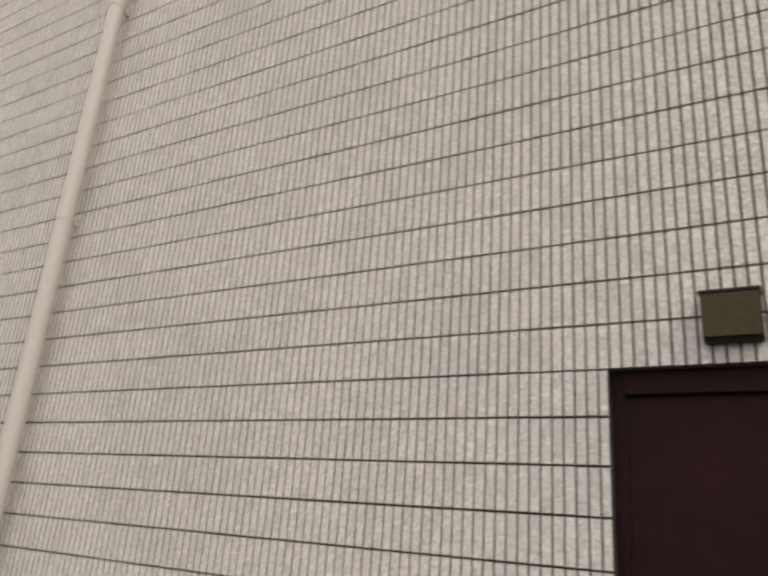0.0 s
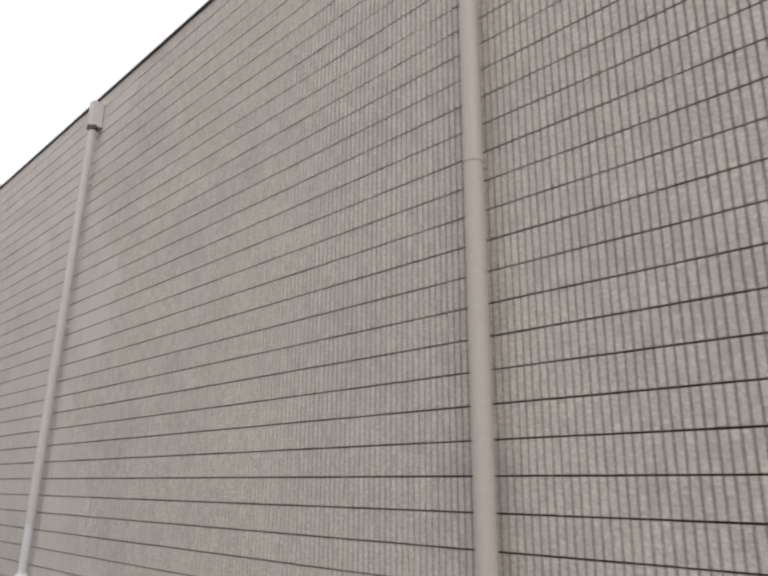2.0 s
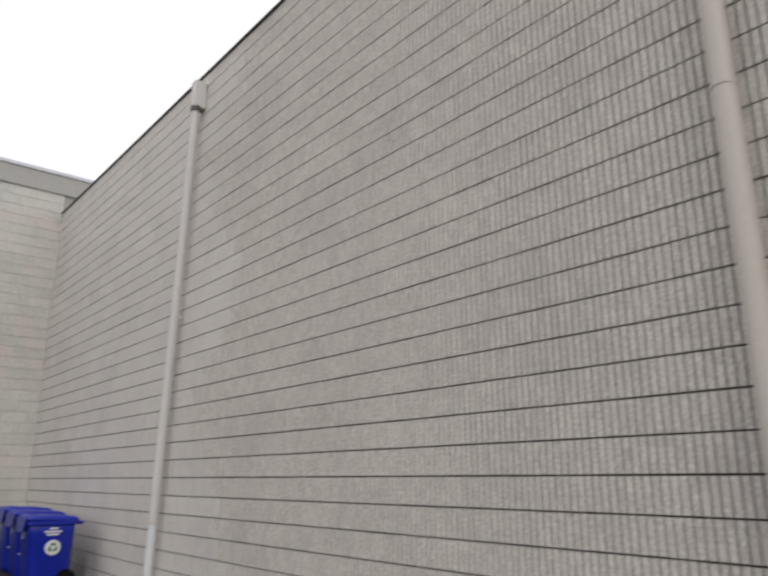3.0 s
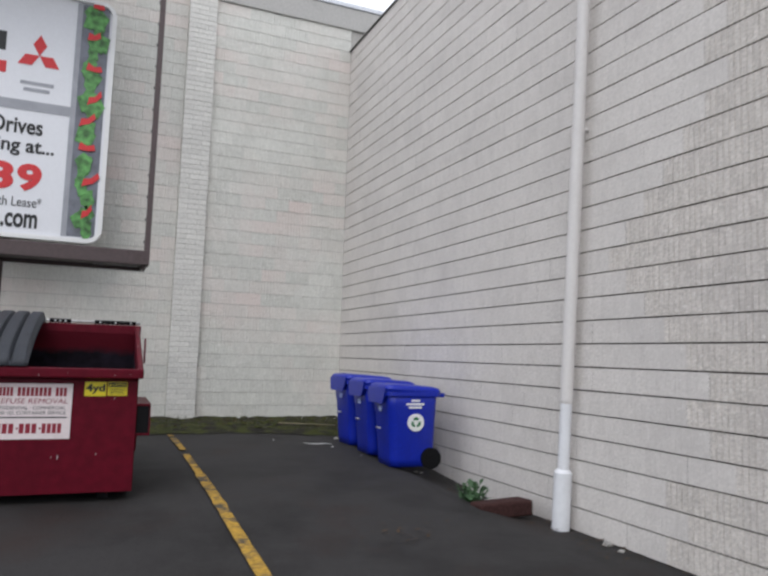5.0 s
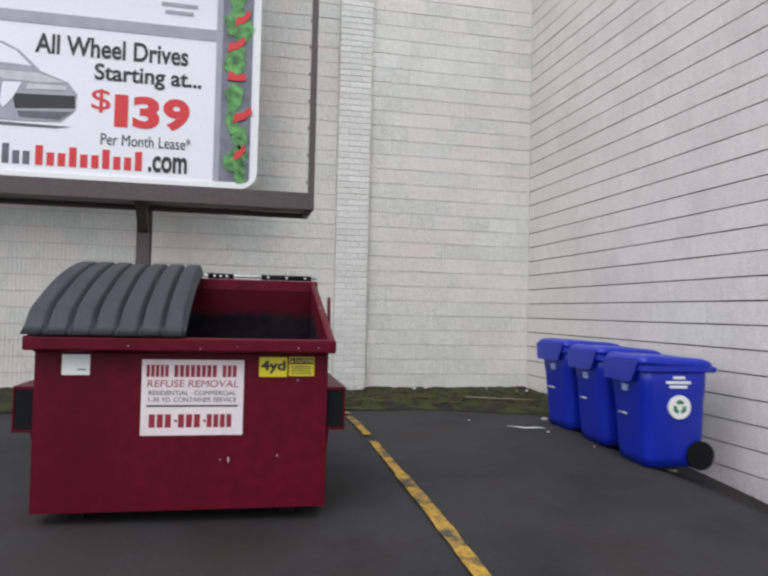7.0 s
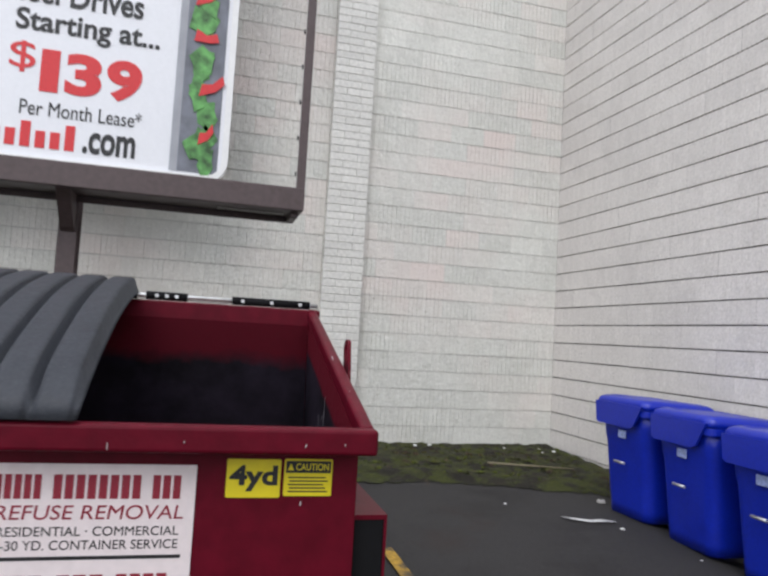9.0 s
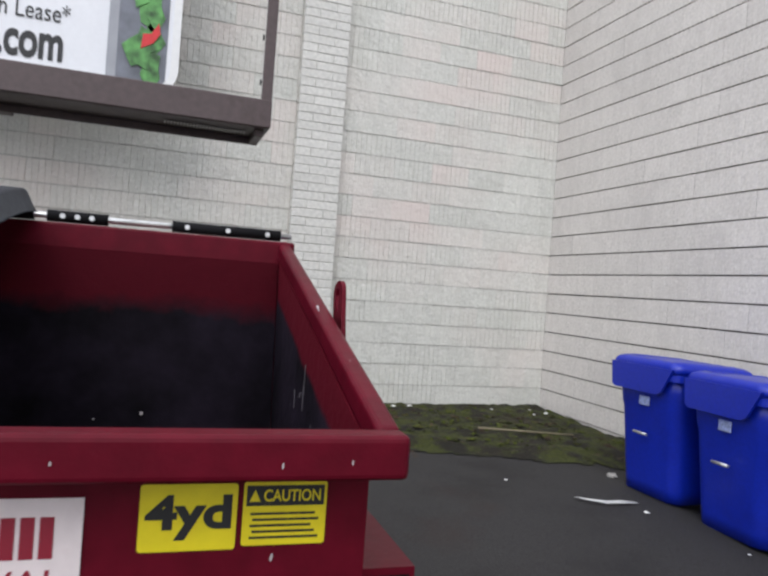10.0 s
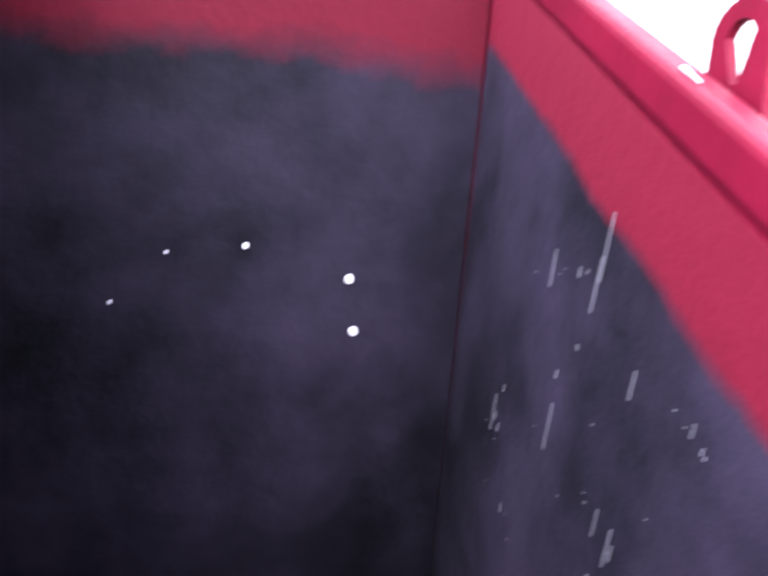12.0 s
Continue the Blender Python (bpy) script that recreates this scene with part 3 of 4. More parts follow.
# ---- dumpster ----
def build_dumpster():
    base = 0.252
    d = thing("dumpster", "maroon steel dumpster, one grey lid shut, standing on asphalt", "dumpster", (-4.425, -5.28, base), -1.5)
    d.scale = (1.012, 1, 1)
    hw, deep = 0.80, 1.40            # half width, front to back
    zf, zb = 1.03, 1.425              # rim height in front and at the back, over the base
    t, F = 0.02, 0.065                # plate, and how far the front stands back under its rim
    back_low = deep - 0.22

    def top(y):
        return zf + (zb - zf) * y / deep

    fr = prism([(0, zf - 0.01), (0, zf - 0.064), (F, zf - 0.084), (F, 0.06), (F + t, 0.06), (F + t, zf - 0.076), (t, zf - 0.056), (t, zf - 0.01)], -hw, hw, 0)
    part("front_panel", fr, m_red, d)
    bk = bmesh.new()
    quad = [(-hw, back_low, 0.06), (hw, back_low, 0.06), (hw, deep, zb), (-hw, deep, zb)]
    bm_face = bk.faces.new([bk.verts.new(p) for p in quad])
    bmesh.ops.solidify(bk, geom=[bm_face], thickness=0.018)
    part("back_panel", bk, m_red, d)
    for s in (-1, 1):
        outline = [(F + t + 0.001, 0.06), (back_low - 0.002, 0.06), (deep - 0.002, zb - 0.01), (F + t + 0.001, zf + 0.02)]
        sd = prism(outline, s * (hw + 0.006), s * (hw - 0.002), 0)
        part("side_panel", sd, m_red, d)
        # mottled black inner face below a red band
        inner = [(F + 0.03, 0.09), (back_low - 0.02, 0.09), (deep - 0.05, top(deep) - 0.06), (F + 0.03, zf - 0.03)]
        part("inner_lining", prism(inner, s * (hw - 0.003), s * (hw - 0.006), 0), m_inside_side, d, "inner face, mottled black under a red band")
    part("inner_lining", boxed((-hw + 0.03, F + t + 0.001, 0.09), (hw - 0.03, F + t + 0.006, zf - 0.10)), m_inside, d, "mottled black inner face")
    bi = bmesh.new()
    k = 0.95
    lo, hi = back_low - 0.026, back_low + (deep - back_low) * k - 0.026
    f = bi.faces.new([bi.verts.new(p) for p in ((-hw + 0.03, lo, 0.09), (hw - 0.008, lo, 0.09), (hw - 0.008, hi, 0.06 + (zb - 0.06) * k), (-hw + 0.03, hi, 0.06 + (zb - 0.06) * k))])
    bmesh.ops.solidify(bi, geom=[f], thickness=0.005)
    part("inner_lining", bi, m_inside_back, d, "inner face, mottled black fading up to red")
    part("floor_plate", boxed((-hw + 0.022, F + 0.022, 0.055), (hw - 0.022, back_low - 0.02, 0.085)), m_inside, d, "mottled black floor plate")
    for x in (-0.62, 0.55):
        part("skid", boxed((x, 0.16, 0.0), (x + 0.08, back_low - 0.10, 0.052)), m_black, d, "steel skid")
    # rim
    part("front_rim", boxed((-hw - 0.037, -0.050, zf - 0.066), (hw + 0.037, 0.012, zf + 0.012), 0.012, 3), m_red, d)
    for s in (-1, 1):
        r = bmesh.new()
        lo, hi = sorted((s * -0.017, s * 0.028))
        box(r, (lo, 0.0, -0.044), (hi, math.hypot(deep, zb - zf) + 0.02, 0.014), 0.012, 3)
        r.transform(pose(s * (hw + 0.008), 0.01, zf, math.degrees(math.atan2(zb - zf, deep))))
        part("side_rim", r, m_red, d)
    part("back_rim", boxed((-hw - 0.05, deep - 0.03, zb - 0.09), (hw + 0.05, deep + 0.05, zb + 0.012), 0.008, 2), m_red, d)
    # lifting eyes
    for s in (-1, 1):
        bm = bmesh.new()
        ring_o, ring_i = [], []
        outer = [(-0.042, -0.10), (0.042, -0.10)] + [(0.040 * math.cos(radians(a)), 0.120 + 0.040 * math.sin(radians(a))) for a in range(0, 181, 20)]
        n = len(outer)
        inner = []
        for u, v in outer:
            a = math.atan2(v - 0.095, u)
            inner.append((0.022 * math.cos(a), 0.098 + 0.038 * math.sin(a)))
        for yy in (-0.006, 0.006):
            ring_o.append([bm.verts.new((u, yy, v)) for u, v in outer])
            ring_i.append([bm.verts.new((u, yy, v)) for u, v in inner])
        for i in range(n):
            j = (i + 1) % n
            bm.faces.new((ring_o[0][i], ring_o[0][j], ring_i[0][j], ring_i[0][i]))
            bm.faces.new((ring_o[1][j], ring_o[1][i], ring_i[1][i], ring_i[1][j]))
            bm.faces.new((ring_o[0][j], ring_o[0][i], ring_o[1][i], ring_o[1][j]))
            bm.faces.new((ring_i[0][i], ring_i[0][j], ring_i[1][j], ring_i[1][i]))
        bmesh.ops.recalc_face_normals(bm, faces=bm.faces)
        bm.transform(pose(s * (hw + 0.064), 0.65, top(0.65) - 0.044, 0, s * 12, 90) @ Matrix.Diagonal((1.2, 1, 0.86, 1)))
        part("lifting_eye", bm, m_red, d)
    # fork pockets
    for s in (-1, 1):
        bm = bmesh.new()
        x0, x1 = (hw, hw + 0.115) if s > 0 else (-hw - 0.115, -hw)
        box(bm, (x0, 0.10, 0.74), (x1, 1.0, 0.755))
        box(bm, (x0, 0.10, 0.50), (x1, 1.0, 0.515))
        xo = x1 - 0.009 if s > 0 else x0
        box(bm, (xo, 0.10, 0.515), (xo + 0.009, 1.0, 0.74))
        part("fork_pocket", bm, m_red, d)
        gus = prism([(0.10, 0.50), (0.98, 0.50), (0.9, 0.36), (0.2, 0.36)], s * hw, s * (hw + 0.02), 0)
        part("gusset", gus, m_red, d)
        # black plate just inside the open end stands in for the shade there
        part("pocket_shade", boxed((x0 + (0.002 if s > 0 else 0.010), 0.104, 0.516), (x1 - (0.010 if s > 0 else 0.002), 0.12, 0.739)), m_black, d, "black plate painted as shade in the pocket's open end")
    # hinge
    hz = zb + 0.035
    part("hinge_rod", tube(bmesh.new(), (-hw - 0.04, deep + 0.01, hz), (hw + 0.04, deep + 0.01, hz), 0.011, n=12), m_steel, d, "bare steel hinge rod", True)
    for a, b in ((-0.80, -0.56), (-0.36, -0.02), (0.02, 0.21), (0.42, 0.80)):
        part("hinge_sleeve", tube(bmesh.new(), (a, deep + 0.01, hz), (b, deep + 0.01, hz), 0.020, n=14), m_black, d, "black plastic hinge sleeve", True)
        for x in (a + 0.05, (a + b) / 2, b - 0.05):
            part("bolt", tube(bmesh.new(), (x, deep - 0.012, hz), (x, deep - 0.018, hz), 0.009, n=8), m_steel, d, "small bright bolt")
    # the shut lid: arched, with broad raised ribs and dark channels
    bm = bmesh.new()
    nx, ny = 84, 24
    x0, x1 = -hw - 0.045, 0.0
    rows = []
    for j in range(ny + 1):
        v = j / ny
        row = []
        for i in range(nx + 1):
            u = i / nx
            y = -0.06 + (deep + 0.05) * v
            z = zf + 0.02 + (zb - zf + 0.02) * v + 0.085 * math.sin(math.pi * v) ** 0.8
            q = (u * 7) % 1
            ridge = 0.070 * smooth01(0.0, 0.06, q) * (1 - smooth01(0.82, 0.88, q)) * smooth01(0.0, 0.10, v) * (1 - smooth01(0.93, 1.0, v))
            row.append(bm.verts.new((x0 + (x1 - x0) * u, y, z + ridge)))
        rows.append(row)
    for j in range(ny):
        for i in range(nx):
            bm.faces.new((rows[j][i], rows[j][i + 1], rows[j + 1][i + 1], rows[j + 1][i]))
    bmesh.ops.solidify(bm, geom=list(bm.faces), thickness=0.012)
    part("lid", bm, m_lid, d, "ribbed grey plastic lid, shut", True)
    # notices on the front
    y = F - 0.002
    ox, oz = 4.45, 0.015 - base

    def sx(v):
        return v + ox

    sign = plate("notice", sx(-4.69), sx(-4.13), 0.720 + oz, 1.15 + oz, y, m_pale, d, "pale notice board with dark red lettering")

    def bar(name, a, b, z0, z1, mat, parent, yy=F - 0.0045):
        part(name, boxed((a, yy - 0.001, z0), (b, yy, z1)), mat, parent)

    za = 1.15 + oz
    bx = sx(-4.665)
    for a, b, n in ((0, 0.125, 5), (0.150, 0.390, 8), (0.415, 0.50, 3)):
        for k in range(n):
            q = (b - a) / n
            bar("name_bar", bx + a + k * q, bx + a + k * q + 0.74 * q, za - 0.098, za - 0.030, m_ink_red, sign)
    words("lettering", "REFUSE REMOVAL", sx(-4.66), sx(-4.16), za - 0.156, za - 0.116, F - 0.0045, m_ink_red, sign, 0.0, 0.12)
    words("lettering", "RESIDENTIAL · COMMERCIAL", sx(-4.65), sx(-4.17), za - 0.202, za - 0.176, F - 0.0045, m_ink, sign)
    words("lettering", "1-30 YD. CONTAINER SERVICE", sx(-4.65), sx(-4.17), za - 0.240, za - 0.214, F - 0.0045, m_ink, sign)
    bar("small_print", sx(-4.66), sx(-4.16), za - 0.268, za - 0.258, m_ink, sign)
    for a, b, n in ((0.02, 0.150, 3), (0.178, 0.308, 3), (0.335, 0.48, 4)):
        for k in range(n):
            q = (b - a) / n
            bar("number_bar", bx + a + k * q, bx + a + k * q + 0.76 * q, za - 0.385, za - 0.310, m_ink_red, sign)
    for a in (0.156, 0.314):
        bar("number_dash", bx + a, bx + a + 0.016, za - 0.354, za - 0.341, m_ink_red, sign)
    size = plate("size_sticker", sx(-4.045), sx(-3.885), 1.055 + oz, 1.170 + oz, y, m_decal, d, "yellow size sticker", 0.006)
    words("lettering", "4yd", sx(-4.036), sx(-3.894), 1.074 + oz, 1.152 + oz, F - 0.0045, m_ink, size, 0.035)
    caut = plate("caution_sticker", sx(-3.875), sx(-3.728), 1.060 + oz, 1.172 + oz, y, m_decal, d, "yellow caution sticker", 0.005)
    bar("black_band", sx(-3.870), sx(-3.733), 1.130 + oz, 1.166 + oz, m_ink, caut)
    words("lettering", "CAUTION", sx(-3.840), sx(-3.740), 1.138 + oz, 1.159 + oz, F - 0.0062, m_decal, caut, 0.01)
    part("warning_triangle", prism([(sx(-3.865), 1.138 + oz), (sx(-3.846), 1.138 + oz), (sx(-3.8555), 1.159 + oz)], F - 0.0065, F - 0.0058, 1), m_decal, caut)
    for k in range(5):
        bar("small_print", sx(-3.862) + 0.004 * (k % 2), sx(-3.741) - 0.007 * (k % 3), 1.072 + oz + 0.0105 * k, 1.076 + oz + 0.0105 * k, m_ink, caut)
    lab = plate("label", sx(-5.11), sx(-4.965), 1.06 + oz, 1.175 + oz, y, m_white, d, "small white label")
    bar("small_print", sx(-5.03), sx(-4.985), 1.088 + oz, 1.094 + oz, m_ink, lab)
    # chips and streaks where the paint is gone
    rng = random.Random(12)

    def chip(x0_, yy, z0_, w, h):
        pts = []
        for i in range(7):
            a = 2 * math.pi * i / 7
            r = 0.6 + 0.4 * rng.random()
            pts.append((x0_ + w * r * math.cos(a), z0_ + h * r * math.sin(a)))
        part("paint_chip", prism(pts, yy - 0.001, yy, 1), m_chip, d, "bare chip in the paint")

    for x, z, w, h in ((0.245, 0.34, 0.012, 0.024), (0.20, 0.34, 0.004, 0.010), (0.52, 0.36, 0.006, 0.012), (0.63, 0.80, 0.006, 0.010)):
        chip(x, F - 0.0015, z, w * 0.6, h)
    for x, z, w, h in ((0.08, 0.975, 0.006, 0.016), (0.62, 0.985, 0.010, 0.008), (0.735, 0.99, 0.008, 0.006), (0.28, 0.99, 0.008, 0.006), (-0.30, 0.985, 0.012, 0.007)):
        chip(x, -0.0508, z + 0.008, w * 0.25, h * 0.9)
    for yy, w, ln in ((0.66, 0.006, 0.018), (0.640, 0.003, 0.030), (0.30, 0.0015, 0.005)):
        x = hw - 0.0065 + 0.02 * rng.random()
        tip = top(yy) + 0.0155
        cm = bmesh.new()
        box(cm, (-w / 2, -ln / 2, -0.003), (w / 2, ln / 2, 0.0), 0.001, 1)
        cm.transform(pose(x, yy, tip, 15.8, 0, 25 * (rng.random() - 0.5)))
        part("paint_chip", cm, m_chip, d, "bare chip in the paint")
    # bright scratches and droplets inside
    for k in range(80):
        yy, zz = 0.25 + 0.75 * rng.random(), 0.25 + 0.75 * rng.random()
        zz = min(zz, top(yy) - 0.25)
        ln, w = (0.002 + 0.085 * rng.random() ** 5), 0.0004 + 0.0008 * rng.random() ** 2
        part("scratch", boxed((hw - 0.0078, yy, zz), (hw - 0.0062, yy + w, zz + ln)), m_scratch, d, "bright scratch")
    for x, z, r in ((0.565, 0.765, 0.009), (0.58, 0.66, 0.009), (0.365, 0.82, 0.0055), (0.22, 0.80, 0.003), (0.12, 0.70, 0.003)):
        yb = back_low + (deep - back_low) * (z - 0.06) / (zb - 0.06) - 0.034
        part("hole", tube(bmesh.new(), (x, yb + 0.004, z), (x, yb - 0.003, z), r, n=12), m_chip, d, "bright worn rivet")
    return d


build_dumpster()


# ---- blue carts ----
def build_cart():
    c = thing("recycling_cart", "blue plastic wheeled recycling cart with its lid shut", "recycling bin", group="carts along the wall")
    hx, hy, h = 0.295, 0.29, 0.83
    bm = bmesh.new()
    rings = []
    levels = ((0.02, 0.76, 0.84), (0.10, 0.78, 0.86), (0.56, 0.90, 0.94), (0.60, 0.93, 0.97), (0.70, 0.96, 0.99), (h, 1.0, 1.0))
    for z, fx, fy in levels:
        o = rounded(-hx * fx, -hy * fy, hx * (0.86 + 0.14 * fx), hy * fy, 0.085, 6)
        rings.append([bm.verts.new((u, v, z)) for u, v in o])
    n = len(rings[0])
    for a, b in zip(rings, rings[1:]):
        for i in range(n):
            bm.faces.new((a[i], a[(i + 1) % n], b[(i + 1) % n], b[i]))
    bm.faces.new(rings[0][::-1])
    bm.faces.new(rings[-1])
    part("body", bm, m_blue, c, "", True)
    rim = prism(rounded(-hx - 0.02, -hy - 0.02, hx + 0.02, hy + 0.02, 0.06, 5), h - 0.045, h, 2)
    part("rim", rim, m_blue, c)
    lid = bmesh.new()
    rings = []
    for z, g, rise in ((h + 0.004, 0.016, 0.0), (h + 0.040, 0.018, 0.0), (h + 0.062, 0.006, 0.006), (h + 0.074, -0.018, 0.012), (h + 0.078, -0.05, 0.014), (h + 0.066, -0.062, 0.012), (h + 0.070, -0.15, 0.016)):
        o = rounded(-hx - g - 0.015, -hy - g, hx + g + 0.02, hy + g, 0.07, 5)
        rings.append([lid.verts.new((u, v, z + rise * (1 - (u / hx) ** 2) - 0.03 * (u + hx) / (2 * hx))) for u, v in o])
    n = len(rings[0])
    for a, b in zip(rings, rings[1:]):
        for i in range(n):
            lid.faces.new((a[i], a[(i + 1) % n], b[(i + 1) % n], b[i]))
    lid.faces.new(rings[0][::-1])
    lid.faces.new(rings[-1])
    lid_ob = part("lid", lid, m_blue, c, "", True)
    flap = prism([(-hy + 0.01, h + 0.03), (hy - 0.005, h + 0.03), (hy - 0.02, h - 0.125), (hy - 0.05, h - 0.14), (-hy + 0.14, h - 0.14), (-hy + 0.10, h - 0.12)], -hx - 0.040, -hx - 0.022, 0)
    part("lid_lip", flap, m_blue, lid_ob)
    part("grab_bar", tube(bmesh.new(), (-hx * 0.93 - 0.03, -0.06, 0.42), (-hx * 0.93 - 0.03, 0.06, 0.42), 0.010, n=12), m_steel, c, "bright metal grab bar", True)
    part("maker_mark", boxed((-hx * 0.97 - 0.006, -0.045, 0.60), (-hx * 0.95, 0.045, 0.66), 0.003, 1), m_mark, c, "pale moulded mark")
    hd = bmesh.new()
    for s in (-1, 1):
        box(hd, (hx - 0.01, s * 0.20 - 0.02, h - 0.06), (hx + 0.10, s * 0.20 + 0.02, h - 0.02), 0.006, 1)
    tube(hd, (hx + 0.09, -0.22, h - 0.03), (hx + 0.09, 0.22, h - 0.03), 0.018, n=14)
    part("handle", hd, m_blue, c)
    part("axle", tube(bmesh.new(), (hx - 0.07, -hy + 0.02, 0.11), (hx - 0.07, hy - 0.02, 0.11), 0.012, n=10), m_steel, c, "steel axle")
    for s in (-1, 1):
        wh = tube(bmesh.new(), (hx - 0.07, s * (hy - 0.055), 0.11), (hx - 0.07, s * (hy - 0.005), 0.11), 0.115, n=28)
        w = part("wheel", wh, m_black, c, "black rubber wheel", False)
        part("hub", tube(bmesh.new(), (hx - 0.07, s * (hy - 0.005), 0.11), (hx - 0.07, s * (hy + 0.002), 0.11), 0.05, n=16), m_black, w)
    # recycling mark on the flank towards the yard's open end
    y = -hy * 0.955
    badge = part("badge", tube(bmesh.new(), (0.03, y + 0.02, 0.50), (0.03, y - 0.012, 0.50), 0.095, n=28), m_white, c, "round white recycling badge")
    for k in range(3):
        a0 = radians(90 + 120 * k)
        pts = []
        for rad, da in ((0.055, -45), (0.062, 0), (0.055, 42), (0.028, 42), (0.030, 0), (0.028, -45)):
            a = a0 + radians(da)
            pts.append((0.03 + rad * math.cos(a), 0.50 + rad * math.sin(a)))
        part("arrow", prism(pts, y - 0.0145, y - 0.012, 1), m_green, badge)
    for z, a, b in ((0.735, -0.03, 0.07), (0.697, -0.09, 0.12), (0.662, -0.06, 0.09)):
        part("print_bar", boxed((a, -hy * 0.99 - 0.006, z - 0.011), (b, -hy * 0.96, z + 0.011)), m_white, c, "white printed bar")
    return c


cart = build_cart()
cart.matrix_basis = pose(-0.68, -4.14, ground_z(-0.85, -4.14) - 0.01, 0, 0, -3)
for y, rz in ((-3.44, -2), (-2.76, 1)):
    copy_thing(cart, pose(-0.66, y, ground_z(-0.85, y) - 0.01, 0, 0, rz))


# ---- billboard ----
def build_billboard():
    b = thing("billboard", "large poster billboard in a brown steel frame before the wall", "billboard", (0.142, -1.75, -0.05))
    b.scale = (1.034, 1, 1.034)
    x0, x1, z0, z1 = -10.9, -3.99, 2.73, 5.74
    panel = part("panel", prism(rounded(x0, z0, x1, z1, 0.16), 0.0, 0.12, 1), m_bill, b, "white rounded poster panel with a bright border")
    panel.location, panel.scale = (0.551, 1.0, -0.193), (1.132, 1, 1.132)    # it stands a metre behind the walkway's frame

    def flat(name, pts, mat, parent, k=1):
        return part(name, prism(pts, -0.003 - 0.003 * k, -0.003 * k + 0.0, 1), mat, parent)

    def rect(name, a, c, e, f, mat, k=1):
        return flat(name, [(a, e), (c, e), (c, f), (a, f)], mat, panel, k)

    rect("side_print", -4.42, -4.05, z0 + 0.05, z1 - 0.05, m_bill_slate)
    rect("side_print", -4.42, -4.36, z0 + 0.05, z1 - 0.05, m_bill_grey, 2)
    rect("band", x0 + 0.05, -4.42, 4.24, 4.36, m_bill_grey)
    rng = random.Random(5)
    for k in range(8):
        cz = z0 + 0.24 + k * 0.365
        for m in range(4):
            a = rng.random() * 6.28
            px, pz, r = -4.20 + 0.13 * (rng.random() - 0.5), cz + 0.22 * (rng.random() - 0.5), 0.12 + 0.08 * rng.random()
            pts = []
            for i in range(10):
                t_ = i / 10 * 2 * math.pi
                rr = r * (0.55 + 0.45 * abs(math.cos(t_))) * (0.75 if i % 2 else 1.0)
                pts.append((px + rr * math.cos(t_ + a) * 0.62, pz + rr * math.sin(t_ + a)))
            flat("holly_leaf", pts, m_bill_green, panel, 3 + m)
        for m in range(rng.choice((1, 1, 2))):
            px, pz = -4.18 + 0.10 * (rng.random() - 0.5), cz + 0.13 + 0.12 * (rng.random() - 0.5)
            w, q = 0.05 + 0.05 * rng.random(), 0.10 * (rng.random() - 0.5)
            flat("ribbon", [(px - w, pz - 0.05 - q), (px + 0.3 * w, pz - 0.04), (px + w, pz - 0.01 + q), (px + 0.8 * w, pz + 0.06 + q), (px, pz + 0.02), (px - 0.8 * w, pz + 0.05 - q)], m_bill_red, panel, 8 + m)
    words("lettering", "All Wheel Drives", -6.16, -4.70, 3.95, 4.15, -0.0055, m_ink, panel, 0.022)
    words("lettering", "Starting at...", -5.60, -4.56, 3.68, 3.90, -0.0055, m_ink, panel, 0.022)
    words("lettering", "$", -5.62, -5.44, 3.40, 3.64, -0.0055, m_bill_red, panel)
    for digit, a, c in (("1", -5.40, -5.27), ("3", -5.225, -4.965), ("9", -4.93, -4.67)):
        words("lettering", digit, a, c, 3.27, 3.60, -0.0055, m_bill_red, panel, 0.045)
    words("lettering", "Per Month Lease*", -5.52, -4.65, 3.08, 3.20, -0.0055, m_ink, panel)
    words("lettering", ".com", -5.06, -4.68, 2.83, 3.00, -0.0055, m_ink, panel, 0.028)
    for a, c, n, mat in ((-6.12, -5.085, 10, m_bill_red), (-6.70, -6.14, 6, m_bill_dark)):
        for k in range(n):
            q = (c - a) / n
            rect("name_bar", a + k * q, a + k * q + 0.66 * q, 2.835, 3.03 if (k * 7) % 3 == 0 else 2.965, mat)
    # upper sheet: bars for the name and a three-diamond shape
    for a, c in ((-6.9, -6.62), (-6.58, -6.3), (-6.26, -5.98), (-5.94, -5.7), (-5.66, -5.4), (-5.36, -5.16)):
        rect("name_bar", a, c, 4.93, 5.16, m_ink)
    for a, c in ((-6.5, -6.1), (-6.0, -5.6), (-5.5, -5.14)):
        rect("name_bar", a, c, 4.66, 4.80, m_bill_red)
    cx, cz, s = -4.80, 4.93, 0.15
    for ang in (90, 210, 330):
        a = radians(ang)
        d1, d2 = radians(ang - 30), radians(ang + 30)
        q = [(cx, cz), (cx + s * math.cos(d1), cz + s * math.sin(d1)), (cx + s * 1.73 * math.cos(a), cz + s * 1.73 * math.sin(a)), (cx + s * math.cos(d2), cz + s * math.sin(d2))]
        flat("diamond", q, m_bill_red, panel)
    rect("small_print", -4.98, -4.62, 4.56, 4.60, m_bill_grey)
    rect("small_print", -4.94, -4.66, 4.48, 4.52, m_bill_grey)
